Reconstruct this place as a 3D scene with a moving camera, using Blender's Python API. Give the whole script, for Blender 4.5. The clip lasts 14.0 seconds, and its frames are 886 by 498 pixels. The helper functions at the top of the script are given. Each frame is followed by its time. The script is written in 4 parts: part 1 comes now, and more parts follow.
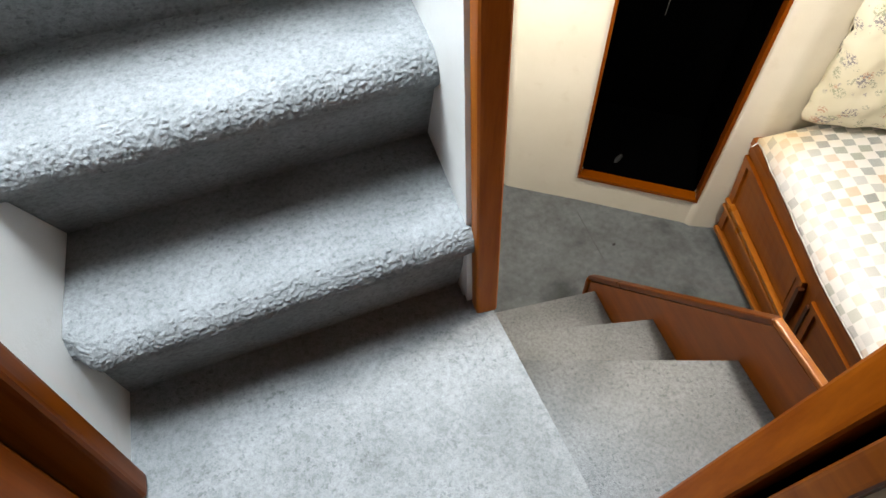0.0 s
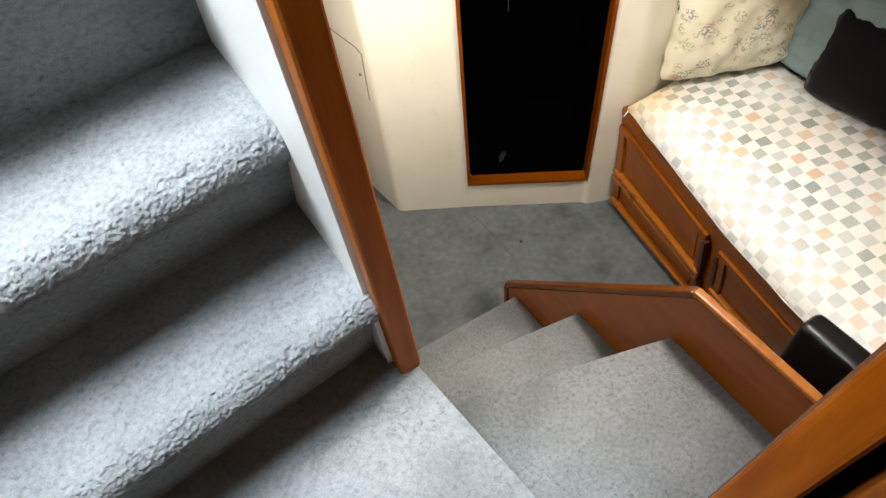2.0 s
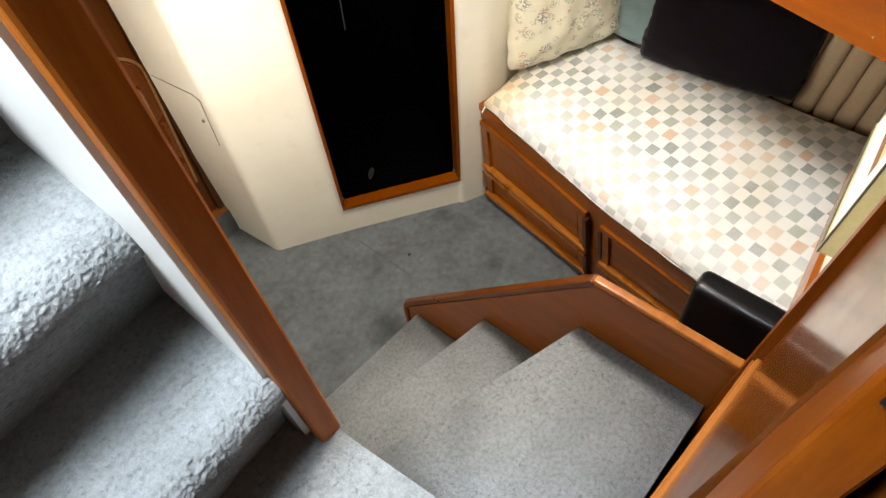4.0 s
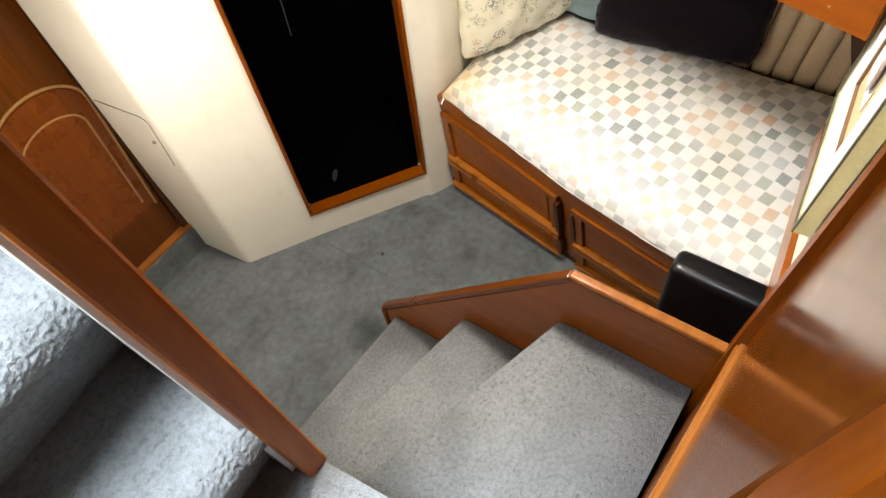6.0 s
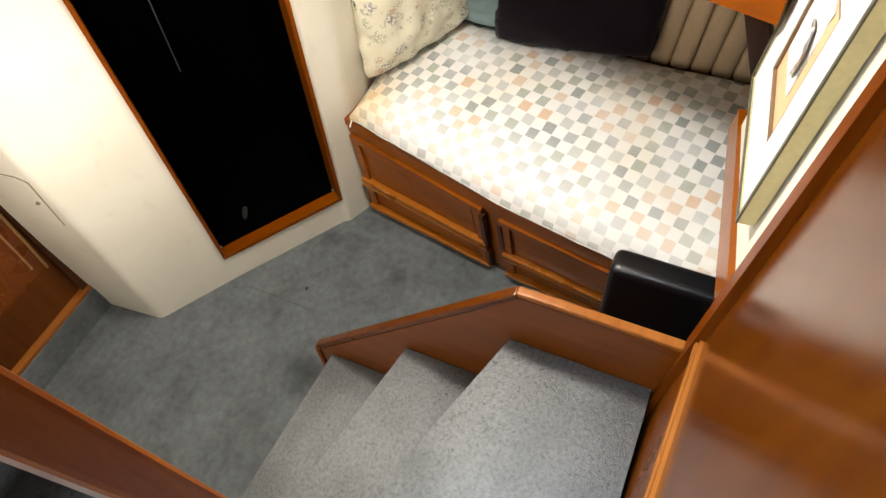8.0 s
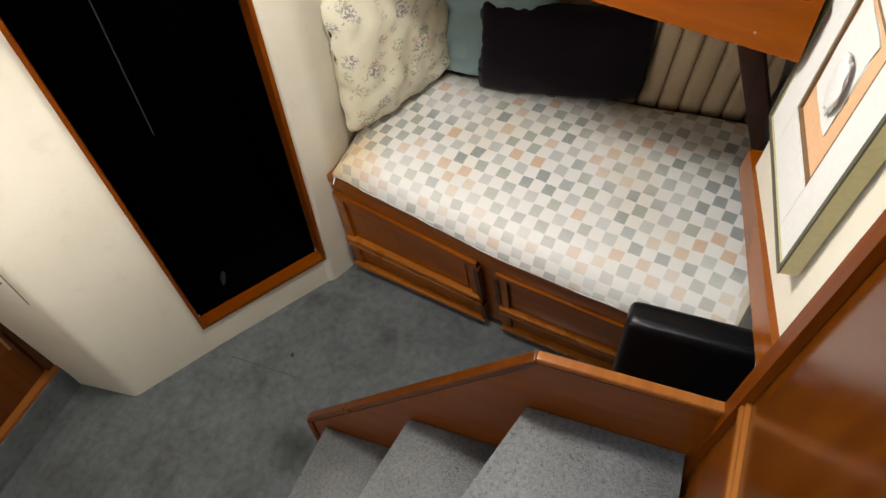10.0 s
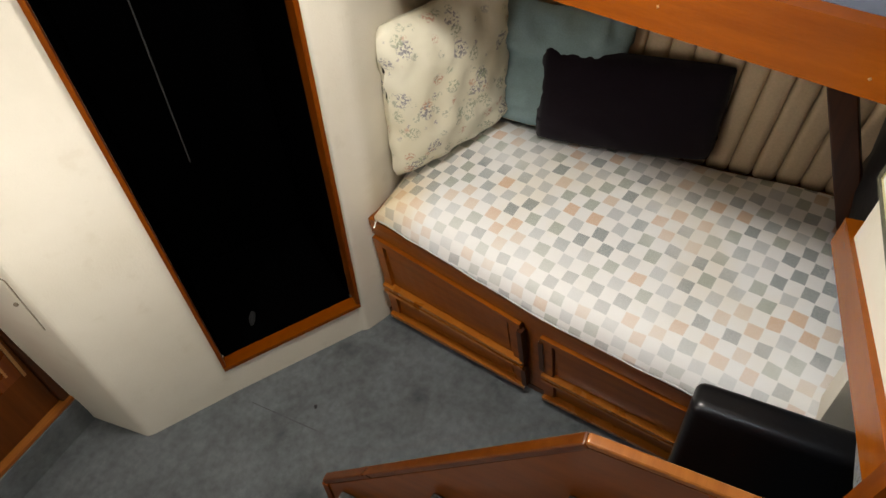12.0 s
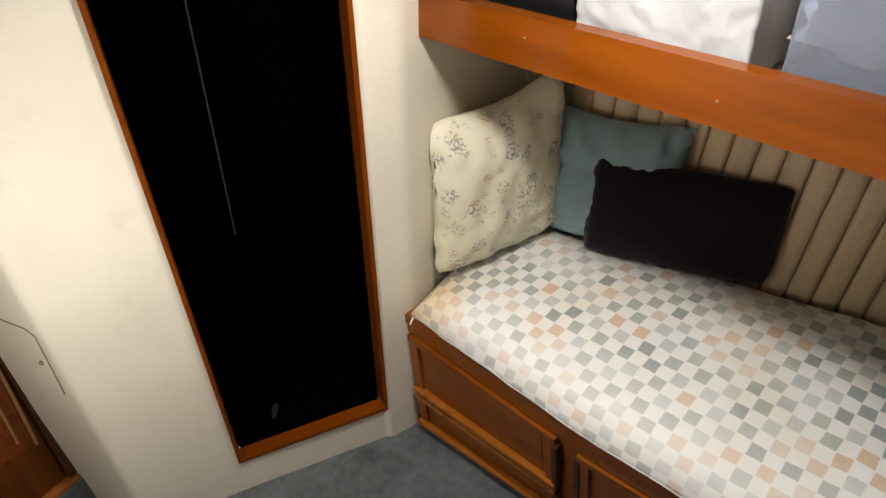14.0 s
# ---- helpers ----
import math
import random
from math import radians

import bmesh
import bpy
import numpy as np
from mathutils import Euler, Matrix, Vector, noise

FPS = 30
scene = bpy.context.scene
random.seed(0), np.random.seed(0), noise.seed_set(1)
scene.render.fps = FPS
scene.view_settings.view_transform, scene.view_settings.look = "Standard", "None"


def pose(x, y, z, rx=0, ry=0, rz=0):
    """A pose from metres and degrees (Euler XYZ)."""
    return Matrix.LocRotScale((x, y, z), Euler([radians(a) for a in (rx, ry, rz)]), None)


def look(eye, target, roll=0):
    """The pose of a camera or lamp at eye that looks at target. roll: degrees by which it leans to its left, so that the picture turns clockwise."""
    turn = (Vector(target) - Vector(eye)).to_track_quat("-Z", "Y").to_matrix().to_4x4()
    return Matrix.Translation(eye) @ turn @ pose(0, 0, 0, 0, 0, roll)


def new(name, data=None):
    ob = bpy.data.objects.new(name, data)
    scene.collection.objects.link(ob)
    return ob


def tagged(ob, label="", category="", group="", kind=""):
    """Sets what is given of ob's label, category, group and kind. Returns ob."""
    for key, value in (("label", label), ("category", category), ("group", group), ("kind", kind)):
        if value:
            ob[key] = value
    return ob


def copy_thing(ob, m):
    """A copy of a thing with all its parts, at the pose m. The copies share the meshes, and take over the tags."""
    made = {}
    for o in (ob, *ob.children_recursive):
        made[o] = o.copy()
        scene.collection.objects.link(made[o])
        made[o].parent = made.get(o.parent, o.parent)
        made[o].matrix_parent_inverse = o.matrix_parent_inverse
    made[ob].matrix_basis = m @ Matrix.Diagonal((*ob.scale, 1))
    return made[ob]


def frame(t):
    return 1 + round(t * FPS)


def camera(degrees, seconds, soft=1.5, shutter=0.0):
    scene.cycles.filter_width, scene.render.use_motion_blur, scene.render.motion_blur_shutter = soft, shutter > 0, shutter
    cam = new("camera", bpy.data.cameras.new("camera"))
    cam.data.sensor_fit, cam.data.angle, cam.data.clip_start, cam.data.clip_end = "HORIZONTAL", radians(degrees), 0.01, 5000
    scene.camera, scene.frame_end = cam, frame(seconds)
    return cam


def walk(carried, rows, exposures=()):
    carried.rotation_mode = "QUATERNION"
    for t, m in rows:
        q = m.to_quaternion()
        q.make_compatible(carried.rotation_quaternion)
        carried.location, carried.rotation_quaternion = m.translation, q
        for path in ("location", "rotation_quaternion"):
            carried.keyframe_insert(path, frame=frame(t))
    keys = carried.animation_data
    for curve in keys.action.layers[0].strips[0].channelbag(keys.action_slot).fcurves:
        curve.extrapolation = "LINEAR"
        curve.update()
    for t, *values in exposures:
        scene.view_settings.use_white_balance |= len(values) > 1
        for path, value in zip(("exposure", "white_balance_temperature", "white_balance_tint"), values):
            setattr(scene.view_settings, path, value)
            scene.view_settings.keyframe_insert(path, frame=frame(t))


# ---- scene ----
cam = camera(67.2, 14.0)
PATH = [
    (0, (0.1541, 0.7037, 1.9898), (0.4821, 1.8716, 0.3998), -1.31),
    (0.5, (0.1561, 0.7404, 1.9780), (0.5833, 1.8661, 0.3810), -1.60),
    (1, (0.1796, 0.7555, 1.9802), (0.6230, 1.8917, 0.3951), -3.82),
    (1.5, (0.2085, 0.7723, 1.9683), (0.7062, 1.8768, 0.3769), -6.32),
    (2, (0.2216, 0.7905, 1.9688), (0.7908, 1.8746, 0.3874), -7.22),
    (2.5, (0.2394, 0.8118, 1.9685), (0.8651, 1.8495, 0.3774), -8.38),
    (3, (0.2542, 0.8291, 1.9702), (0.9233, 1.8239, 0.3693), -9.45),
    (3.5, (0.2552, 0.8399, 1.9623), (1.0062, 1.7687, 0.3581), -7.63),
    (4, (0.2668, 0.8608, 1.9551), (1.0956, 1.7231, 0.3522), -7.17),
    (4.2, (0.2711, 0.8634, 1.9579), (1.1196, 1.6974, 0.3502), -7.50),
    (6.3, (0.3264, 0.8988, 1.9594), (1.1475, 1.6451, 0.2954), -10.65),
    (6.5, (0.3264, 0.9023, 1.9480), (1.1517, 1.5637, 0.2505), -8.02),
    (7, (0.3327, 0.9064, 1.9430), (1.1732, 1.5667, 0.2526), -9.76),
    (7.5, (0.3453, 0.9221, 1.9265), (1.2413, 1.5792, 0.2635), -9.66),
    (8, (0.3583, 0.9660, 1.9228), (1.3394, 1.5312, 0.2741), -7.24),
    (8.2, (0.3705, 0.9791, 1.9178), (1.3566, 1.5206, 0.2642), -8.04),
    (10.3, (0.4145, 1.0676, 1.8618), (1.5696, 1.6018, 0.3189), -6.06),
    (10.5, (0.4221, 1.0744, 1.8564), (1.5950, 1.6397, 0.3383), -5.52),
    (11, (0.4444, 1.0886, 1.8290), (1.6265, 1.7377, 0.3521), -5.29),
    (11.5, (0.4606, 1.0925, 1.8049), (1.6596, 1.7905, 0.3643), -5.47),
    (12, (0.4752, 1.0935, 1.7631), (1.6651, 1.7768, 0.3080), -5.60),
    (12.5, (0.4899, 1.0886, 1.7224), (1.7840, 1.8113, 0.3796), -4.91),
    (13, (0.4846, 1.0832, 1.7029), (1.8947, 1.8899, 0.5363), -4.40),
    (13.5, (0.4627, 1.0837, 1.6862), (1.8661, 1.9137, 0.5279), -2.71),
    (14, (0.4594, 1.0870, 1.6771), (1.8198, 1.9850, 0.5183), -2.87),
]
walk(cam, [(t, look(eye, target, roll)) for t, eye, target, roll in PATH], [(0.0, 0.12, 6900, 10), (4.0, 0.17, 6900, 10), (6.5, 0.26, 6900, 10), (8.0, 0.12, 6900, 10), (10.3, -0.50, 6650, 10), (14.0, -0.48, 6650, 10)])

# ---- world, sun, lights ----
world = bpy.data.worlds.new("world")
scene.world = world
world.use_nodes = True
wn = world.node_tree.nodes
sky = wn.new("ShaderNodeTexSky")
sky.sky_type = "NISHITA"
sky.sun_disc = False
sky.sun_elevation, sky.sun_rotation = radians(41), radians(277)
wn["Background"].inputs[1].default_value = 0.12
world.node_tree.links.new(sky.outputs[0], wn["Background"].inputs[0])


def lamp(name, kind, m, energy, colour, **sizes):
    data = bpy.data.lights.new(name, kind)
    data.energy, data.color = energy, colour
    if kind == "AREA":
        data.shape, data.size, data.size_y = "RECTANGLE", sizes["size"], sizes["size_y"]
    elif kind == "SUN":
        data.angle = sizes["angle"]
    else:
        data.shadow_soft_size = sizes["radius"]
    ob = new(name, data)
    ob.matrix_world = m
    return ob


lamp("sun", "SUN", look((-8, 1, 7), (0, 0, 0)), 2.0, (1.0, 0.95, 0.88), angle=radians(2))
lamp("hatch_daylight", "AREA", look((-0.10, 1.50, 3.40), (0.06, 1.27, 0.96)), 222, (0.74, 0.87, 1.0), size=0.54, size_y=1.1)
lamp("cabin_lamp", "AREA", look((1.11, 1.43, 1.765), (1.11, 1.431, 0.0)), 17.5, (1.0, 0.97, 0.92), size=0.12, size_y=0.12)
# Fill added low on the divider to brighten the cream corner and drawers.
lamp("cabin_wall_fill", "AREA", look((0.440, 1.93, 1.10), (1.25, 2.10, 0.45)), 8.0, (1.0, 0.97, 0.92), size=0.12, size_y=0.12)


# ---- materials ----
class Nodes:
    def __init__(self, name):
        self.mat = bpy.data.materials.new(name)
        self.mat.use_nodes = True
        self.tree = self.mat.node_tree
        self.bsdf = self.tree.nodes["Principled BSDF"]

    def add(self, kind, **inputs):
        n = self.tree.nodes.new(kind)
        for key, v in inputs.items():
            self.put(n.inputs[key.replace("_", " ")], v)
        return n

    def put(self, socket, v):
        if isinstance(v, bpy.types.NodeSocket):
            self.tree.links.new(v, socket)
        elif isinstance(v, tuple) and len(v) == 3 and socket.type == "RGBA":
            socket.default_value = (*v, 1)
        else:
            socket.default_value = v

    def coords(self, scale=(1, 1, 1), rot=(0, 0, 0)):
        m = self.add("ShaderNodeMapping", Scale=scale, Rotation=rot)
        self.put(m.inputs["Vector"], self.add("ShaderNodeTexCoord").outputs["Object"])
        return m.outputs[0]

    def noise(self, scale, detail=4.0, rough=0.55, vector=None, stretch=(1, 1, 1)):
        n = self.add("ShaderNodeTexNoise", Scale=scale, Detail=detail, Roughness=rough)
        self.put(n.inputs["Vector"], vector or self.coords(stretch))
        return n.outputs["Fac"]

    def ramp(self, fac, *stops):
        r = self.add("ShaderNodeValToRGB", Fac=fac)
        e = r.color_ramp.elements
        while len(e) < len(stops):
            e.new(0.5)
        for el, (p, c) in zip(e, stops):
            el.position, el.color = p, (*(c if isinstance(c, tuple) else (c, c, c)), 1)
        return r.outputs[0]

    def mix(self, fac, a, b, blend="MIX"):
        n = self.tree.nodes.new("ShaderNodeMix")
        n.data_type, n.blend_type = "RGBA", blend
        for i, v in ((0, fac), (6, a), (7, b)):
            self.put(n.inputs[i], v)
        return n.outputs[2]

    def math(self, op, a, b=0.0):
        n = self.tree.nodes.new("ShaderNodeMath")
        n.operation = op
        self.put(n.inputs[0], a)
        self.put(n.inputs[1], b)
        return n.outputs[0]

    def bump(self, height, strength, distance):
        b = self.add("ShaderNodeBump", Strength=strength, Distance=distance, Height=height)
        self.put(self.bsdf.inputs["Normal"], b.outputs[0])

    def out(self, colour, rough, **more):
        self.put(self.bsdf.inputs["Base Color"], colour)
        self.put(self.bsdf.inputs["Roughness"], rough)
        for key, v in more.items():
            self.put(self.bsdf.inputs[key.replace("_", " ")], v)
        return self.mat


def carpet_material():
    n = Nodes("carpet")
    fine, mid, big = n.noise(420, 3, 0.7), n.noise(120, 3, 0.6), n.noise(7, 5, 0.6)
    base = n.ramp(mid, (0.33, (0.190, 0.196, 0.198)), (0.5, (0.238, 0.245, 0.247)), (0.70, (0.272, 0.279, 0.281)))
    base = n.mix(0.75, base, n.ramp(big, (0.34, (0.70, 0.71, 0.70)), (0.56, (1.0, 1.0, 1.0))), "MULTIPLY")
    base = n.mix(0.5, base, n.ramp(fine, (0.3, 0.6), (0.55, 1.0)), "MULTIPLY")
    # Pile pits: sunk in the bump, their shade also put into the colour.
    pits = n.math("MULTIPLY", n.ramp(n.noise(95, 3, 0.6), (0.58, 0.0), (0.66, 1.0)), n.ramp(n.noise(9, 3), (0.40, 0.2), (0.58, 1.0)))
    base = n.mix(n.math("MULTIPLY", pits, 0.52), base, (0.085, 0.088, 0.090))
    n.bump(n.math("SUBTRACT", n.math("ADD", n.math("MULTIPLY", fine, 0.8), n.math("MULTIPLY", mid, 0.9)), pits), 0.5, 0.007)
    return n.out(base, 0.95, Specular_IOR_Level=0.05)


def floor_carpet_material():
    n = Nodes("floor_carpet")
    fine, mid, big = n.noise(420, 3, 0.7), n.noise(40, 4, 0.6), n.noise(4.5, 5, 0.6)
    base = n.ramp(mid, (0.3, (0.135, 0.147, 0.152)), (0.7, (0.196, 0.212, 0.219)))
    base = n.mix(0.8, base, n.ramp(big, (0.32, (0.55, 0.55, 0.54)), (0.58, (1.0, 1.0, 1.0))), "MULTIPLY")
    base = n.mix(0.5, base, n.ramp(fine, (0.3, 0.6), (0.6, 1.0)), "MULTIPLY")
    for spot, size in (((0.91, 1.82, 0.0), 0.10), ((1.40, 2.03, 0.0), 0.06), ((1.33, 1.72, 0.0), 0.05)):
        far = n.tree.nodes.new("ShaderNodeVectorMath")
        far.operation = "DISTANCE"
        n.put(far.inputs[0], n.add("ShaderNodeTexCoord").outputs["Object"])
        far.inputs[1].default_value = spot
        edge = n.math("ADD", far.outputs["Value"], n.math("MULTIPLY", n.noise(22, 4), 0.10))
        base = n.mix(0.75, base, n.ramp(edge, (size * 0.7, (0.45, 0.45, 0.44)), (size + 0.05, (1.0, 1.0, 1.0))), "MULTIPLY")
    n.bump(n.math("ADD", fine, n.math("MULTIPLY", mid, 0.5)), 0.7, 0.005)
    return n.out(base, 0.95, Specular_IOR_Level=0.1)


def teak_material(name, dark, light, gloss, along, shine=0.35, grain_scale=70):
    n = Nodes(name)
    stretch = {"h": (0.12, 0.12, 1), "x": (0.03, 1, 1), "y": (1, 0.03, 1), "z": (1, 1, 0.03)}[along]
    v = n.coords(stretch)
    grain, fine = n.noise(grain_scale, 4, 0.55, v), n.noise(380, 3, 0.6, v)
    big = n.noise(2.5, 2, 0.5, v)
    base = n.ramp(grain, (0.30, dark), (0.68, light))
    base = n.mix(0.15, base, n.ramp(fine, (0.35, 0.55), (0.6, 1.0)), "MULTIPLY")
    base = n.mix(0.5, base, n.ramp(big, (0.3, (0.72, 0.68, 0.62)), (0.7, (1.0, 1.0, 1.0))), "MULTIPLY")
    rough = n.ramp(n.noise(12, 3), (0.3, gloss), (0.8, gloss + 0.08))
    return n.out(base, rough, Specular_IOR_Level=shine)


def cream_material(name, colour, rough=0.45, grain=260.0):
    n = Nodes(name)
    big, fine = n.noise(3, 5), n.noise(grain, 3)
    base = n.mix(1.0, colour, n.ramp(big, (0.3, (0.90, 0.89, 0.86)), (0.65, (1.0, 1.0, 1.0))), "MULTIPLY")
    base = n.mix(0.5, base, n.ramp(n.noise(18, 5), (0.28, (0.90, 0.88, 0.84)), (0.4, (1.0, 1.0, 1.0))), "MULTIPLY")
    n.bump(n.math("ADD", fine, n.noise(45, 3)), 0.25, 0.0025)
    return n.out(base, rough)


def plain_material(name, colour, rough, scale=120.0, vary=0.75, bump=0.15, metal=0.0, **more):
    n = Nodes(name)
    f = n.noise(scale, 3)
    base = n.mix(1.0, colour, n.ramp(f, (0.3, vary), (0.7, 1.0)), "MULTIPLY")
    base = n.mix(1.0, base, n.ramp(n.noise(scale / 14, 3), (0.3, (vary + 1) / 2), (0.7, 1.0)), "MULTIPLY")
    n.bump(f, bump, 0.002)
    return n.out(base, rough, Metallic=metal, **more)


def checker_fabric_material():
    """White cotton with soft grey, peach and sage squares set corner to corner."""
    n = Nodes("checker_fabric")
    v = n.add("ShaderNodeMapping", Scale=(25.5, 31.0, 28.0))
    n.put(v.inputs["Vector"], n.add("ShaderNodeUVMap").outputs[0])
    wob = n.add("ShaderNodeTexNoise", Scale=0.35, Detail=2.0)
    n.put(wob.inputs["Vector"], v.outputs[0])
    moved = n.tree.nodes.new("ShaderNodeVectorMath")
    moved.operation = "MULTIPLY_ADD"
    n.put(moved.inputs[0], wob.outputs["Color"])
    moved.inputs[1].default_value = (0.5, 0.5, 0)
    n.put(moved.inputs[2], v.outputs[0])
    sep = n.add("ShaderNodeSeparateXYZ", Vector=moved.outputs[0])
    fx, fy = n.math("FLOOR", sep.outputs[0]), n.math("FLOOR", sep.outputs[1])
    odd = n.math("FLOORED_MODULO", n.math("ADD", fx, fy), 2.0)
    cell = n.add("ShaderNodeCombineXYZ", X=fx, Y=fy)
    white = n.tree.nodes.new("ShaderNodeTexWhiteNoise")
    n.put(white.inputs["Vector"], cell.outputs[0])
    ramp = n.add("ShaderNodeValToRGB", Fac=white.outputs["Value"])
    ramp.color_ramp.interpolation = "CONSTANT"
    cols = [(0.0, (0.24, 0.27, 0.27)), (0.20, (0.66, 0.45, 0.29)), (0.38, (0.36, 0.40, 0.34)), (0.60, (0.52, 0.54, 0.54)), (0.80, (0.68, 0.55, 0.43)), (0.9, (0.37, 0.41, 0.41))]
    e = ramp.color_ramp.elements
    while len(e) < len(cols):
        e.new(0.5)
    for el, (p, c) in zip(e, cols):
        el.position, el.color = p, (*c, 1)
    def inside(s):
        d = n.math("ABSOLUTE", n.math("SUBTRACT", n.math("FRACT", s), 0.5))
        m = n.add("ShaderNodeMapRange", Value=d)
        m.inputs[1].default_value, m.inputs[2].default_value = 0.44, 0.5
        m.inputs[3].default_value, m.inputs[4].default_value = 1.0, 0.0
        return m.outputs[0]
    mask = n.math("MULTIPLY", odd, n.math("MULTIPLY", inside(sep.outputs[0]), inside(sep.outputs[1])))
    mask = n.math("MULTIPLY", mask, n.ramp(n.noise(420, 2), (0.2, 0.58), (0.6, 0.88)))
    mask = n.math("MULTIPLY", mask, n.ramp(n.noise(3.0, 3), (0.32, 0.5), (0.48, 1.0)))
    # Squares fade along the front: bright light's washout painted in, with wear.
    here = n.add("ShaderNodeSeparateXYZ", Vector=n.add("ShaderNodeTexCoord").outputs["Object"])
    inset = n.math("SUBTRACT", n.math("SUBTRACT", here.outputs[0], 1.10), n.math("MULTIPLY", here.outputs[1], 0.225))
    worn = n.math("ADD", inset, n.math("MULTIPLY", n.noise(5, 3), 0.12))
    mask = n.math("MULTIPLY", mask, n.ramp(worn, (0.0, 1.0), (0.07, 0.45), (0.12, 0.6), (0.24, 1.0)))
    base = n.mix(mask, (0.82, 0.81, 0.79), ramp.outputs[0])
    stain = n.ramp(n.noise(3.2, 4), (0.36, (0.93, 0.84, 0.66)), (0.5, (1.0, 1.0, 1.0)))
    base = n.mix(0.35, base, stain, "MULTIPLY")
    far = n.tree.nodes.new("ShaderNodeVectorMath")
    far.operation = "DISTANCE"
    n.put(far.inputs[0], n.add("ShaderNodeTexCoord").outputs["Object"])
    far.inputs[1].default_value = (1.55, 1.88, 0.56)
    edge = n.math("ADD", far.outputs["Value"], n.math("MULTIPLY", n.noise(14, 3), 0.10))
    base = n.mix(0.8, base, n.ramp(edge, (0.08, (0.90, 0.72, 0.42)), (0.22, (1.0, 1.0, 1.0))), "MULTIPLY")
    n.bump(n.math("ADD", n.noise(700, 2), n.math("MULTIPLY", n.noise(14, 3), 3.0)), 0.35, 0.006)
    return n.out(base, 0.9, Specular_IOR_Level=0.15)


def floral_fabric_material():
    """Cream cotton strewn with small grey-blue, sage and rust flower sprays."""
    n = Nodes("floral_fabric")
    v = n.coords((1, 1, 1))
    base = n.mix(0.5, (0.72, 0.68, 0.54), n.ramp(n.noise(4, 4), (0.35, (0.86, 0.82, 0.70)), (0.6, (1.0, 1.0, 1.0))), "MULTIPLY")
    for scale, width, colour, seed in ((13, 0.26, (0.17, 0.16, 0.20), 0.0), (16, 0.26, (0.30, 0.33, 0.22), 3.7), (15, 0.20, (0.50, 0.26, 0.17), 7.1), (24, 0.20, (0.34, 0.35, 0.26), 11.3), (27, 0.15, (0.30, 0.27, 0.28), 17.9)):
        m = n.add("ShaderNodeMapping", Location=(seed, seed * 1.3, seed * 0.7))
        n.put(m.inputs["Vector"], v)
        vo = n.add("ShaderNodeTexVoronoi", Scale=float(scale))
        n.put(vo.inputs["Vector"], m.outputs[0])
        near = n.ramp(vo.outputs["Distance"], (0.0, 1.0), (width, 0.85), (width + 0.06, 0.0))
        petals = n.ramp(n.noise(150, 3, 0.6, m.outputs[0]), (0.49, 0.0), (0.55, 0.9))
        base = n.mix(n.math("MULTIPLY", near, petals), base, colour)
    n.bump(n.math("ADD", n.noise(600, 2), n.math("MULTIPLY", n.noise(16, 4), 2.5)), 0.4, 0.005)
    return n.out(base, 0.9, Specular_IOR_Level=0.15)


CARPET, FLOOR_CARPET = carpet_material(), floor_carpet_material()
D, L = (0.110, 0.0255, 0.0014), (0.172, 0.046, 0.0036)
TEAK_X = teak_material("teak_grain_x", D, L, 0.26, "x")
TEAK_Y = teak_material("teak_grain_y", (0.078, 0.0172, 0.0008), (0.126, 0.033, 0.0024), 0.26, "y")
TEAK_Z = teak_material("teak_grain_z", (0.132, 0.0265, 0.0008), (0.192, 0.046, 0.0020), 0.32, "z", 0.10)
# Light on the post is put into a paler teak than TEAK_Z.
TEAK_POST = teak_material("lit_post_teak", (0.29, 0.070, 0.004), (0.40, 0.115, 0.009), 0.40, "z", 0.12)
TEAK_DOOR = teak_material("cabin_door_teak", (0.072, 0.017, 0.0009), (0.115, 0.031, 0.0022), 0.30, "z", 0.25)
TEAK_BEAM = teak_material("varnished_beam_teak", (0.150, 0.032, 0.0009), (0.265, 0.066, 0.0022), 0.16, "h", 0.30, 14)
TEAK_H = teak_material("teak_level_grain", (0.20, 0.048, 0.002), (0.31, 0.088, 0.005), 0.30, "h", 0.35, 30)
TEAK_BOARD = teak_material("side_board_teak", (0.145, 0.034, 0.0014), (0.225, 0.060, 0.0038), 0.28, "h", 0.35, 30)
# Highlights of the drawer mouldings are put into this paler copy of TEAK_H.
TEAK_H_PALE = teak_material("highlit_teak_level_grain", (0.33, 0.098, 0.008), (0.45, 0.155, 0.018), 0.26, "h", 0.5, 30)
TEAK_GLOSS = teak_material("mirror_varnish_teak", (0.084, 0.0185, 0.0008), (0.140, 0.037, 0.0019), 0.15, "z", 0.5)
TEAK_PALE = teak_material("pale_teak_moulding", (0.235, 0.070, 0.010), (0.33, 0.115, 0.021), 0.28, "x", 0.3)
TEAK_DARK = teak_material("dark_teak", (0.040, 0.010, 0.002), (0.075, 0.02, 0.004), 0.35, "z")
CREAM = cream_material("cream_vinyl", (0.76, 0.71, 0.60))
WHITE_WALL = cream_material("white_painted_panel", (0.80, 0.79, 0.77), 0.4)
# Near-black without sheen, stands in for shade in the locker and door gap.
SHADOW_BLACK = plain_material("painted_shade_black", (0.0012, 0.0012, 0.0013), 1.0, 60, Specular_IOR_Level=0.0)
CHECKER, FLORAL = checker_fabric_material(), floral_fabric_material()
SAGE = plain_material("sage_cotton", (0.22, 0.31, 0.32), 0.9, 300, 0.8, 0.3)
PLUM = plain_material("dark_plum_velvet", (0.012, 0.0078, 0.0125), 0.95, 250, 0.7, 0.3, Sheen_Weight=0.08, Specular_IOR_Level=0.1)
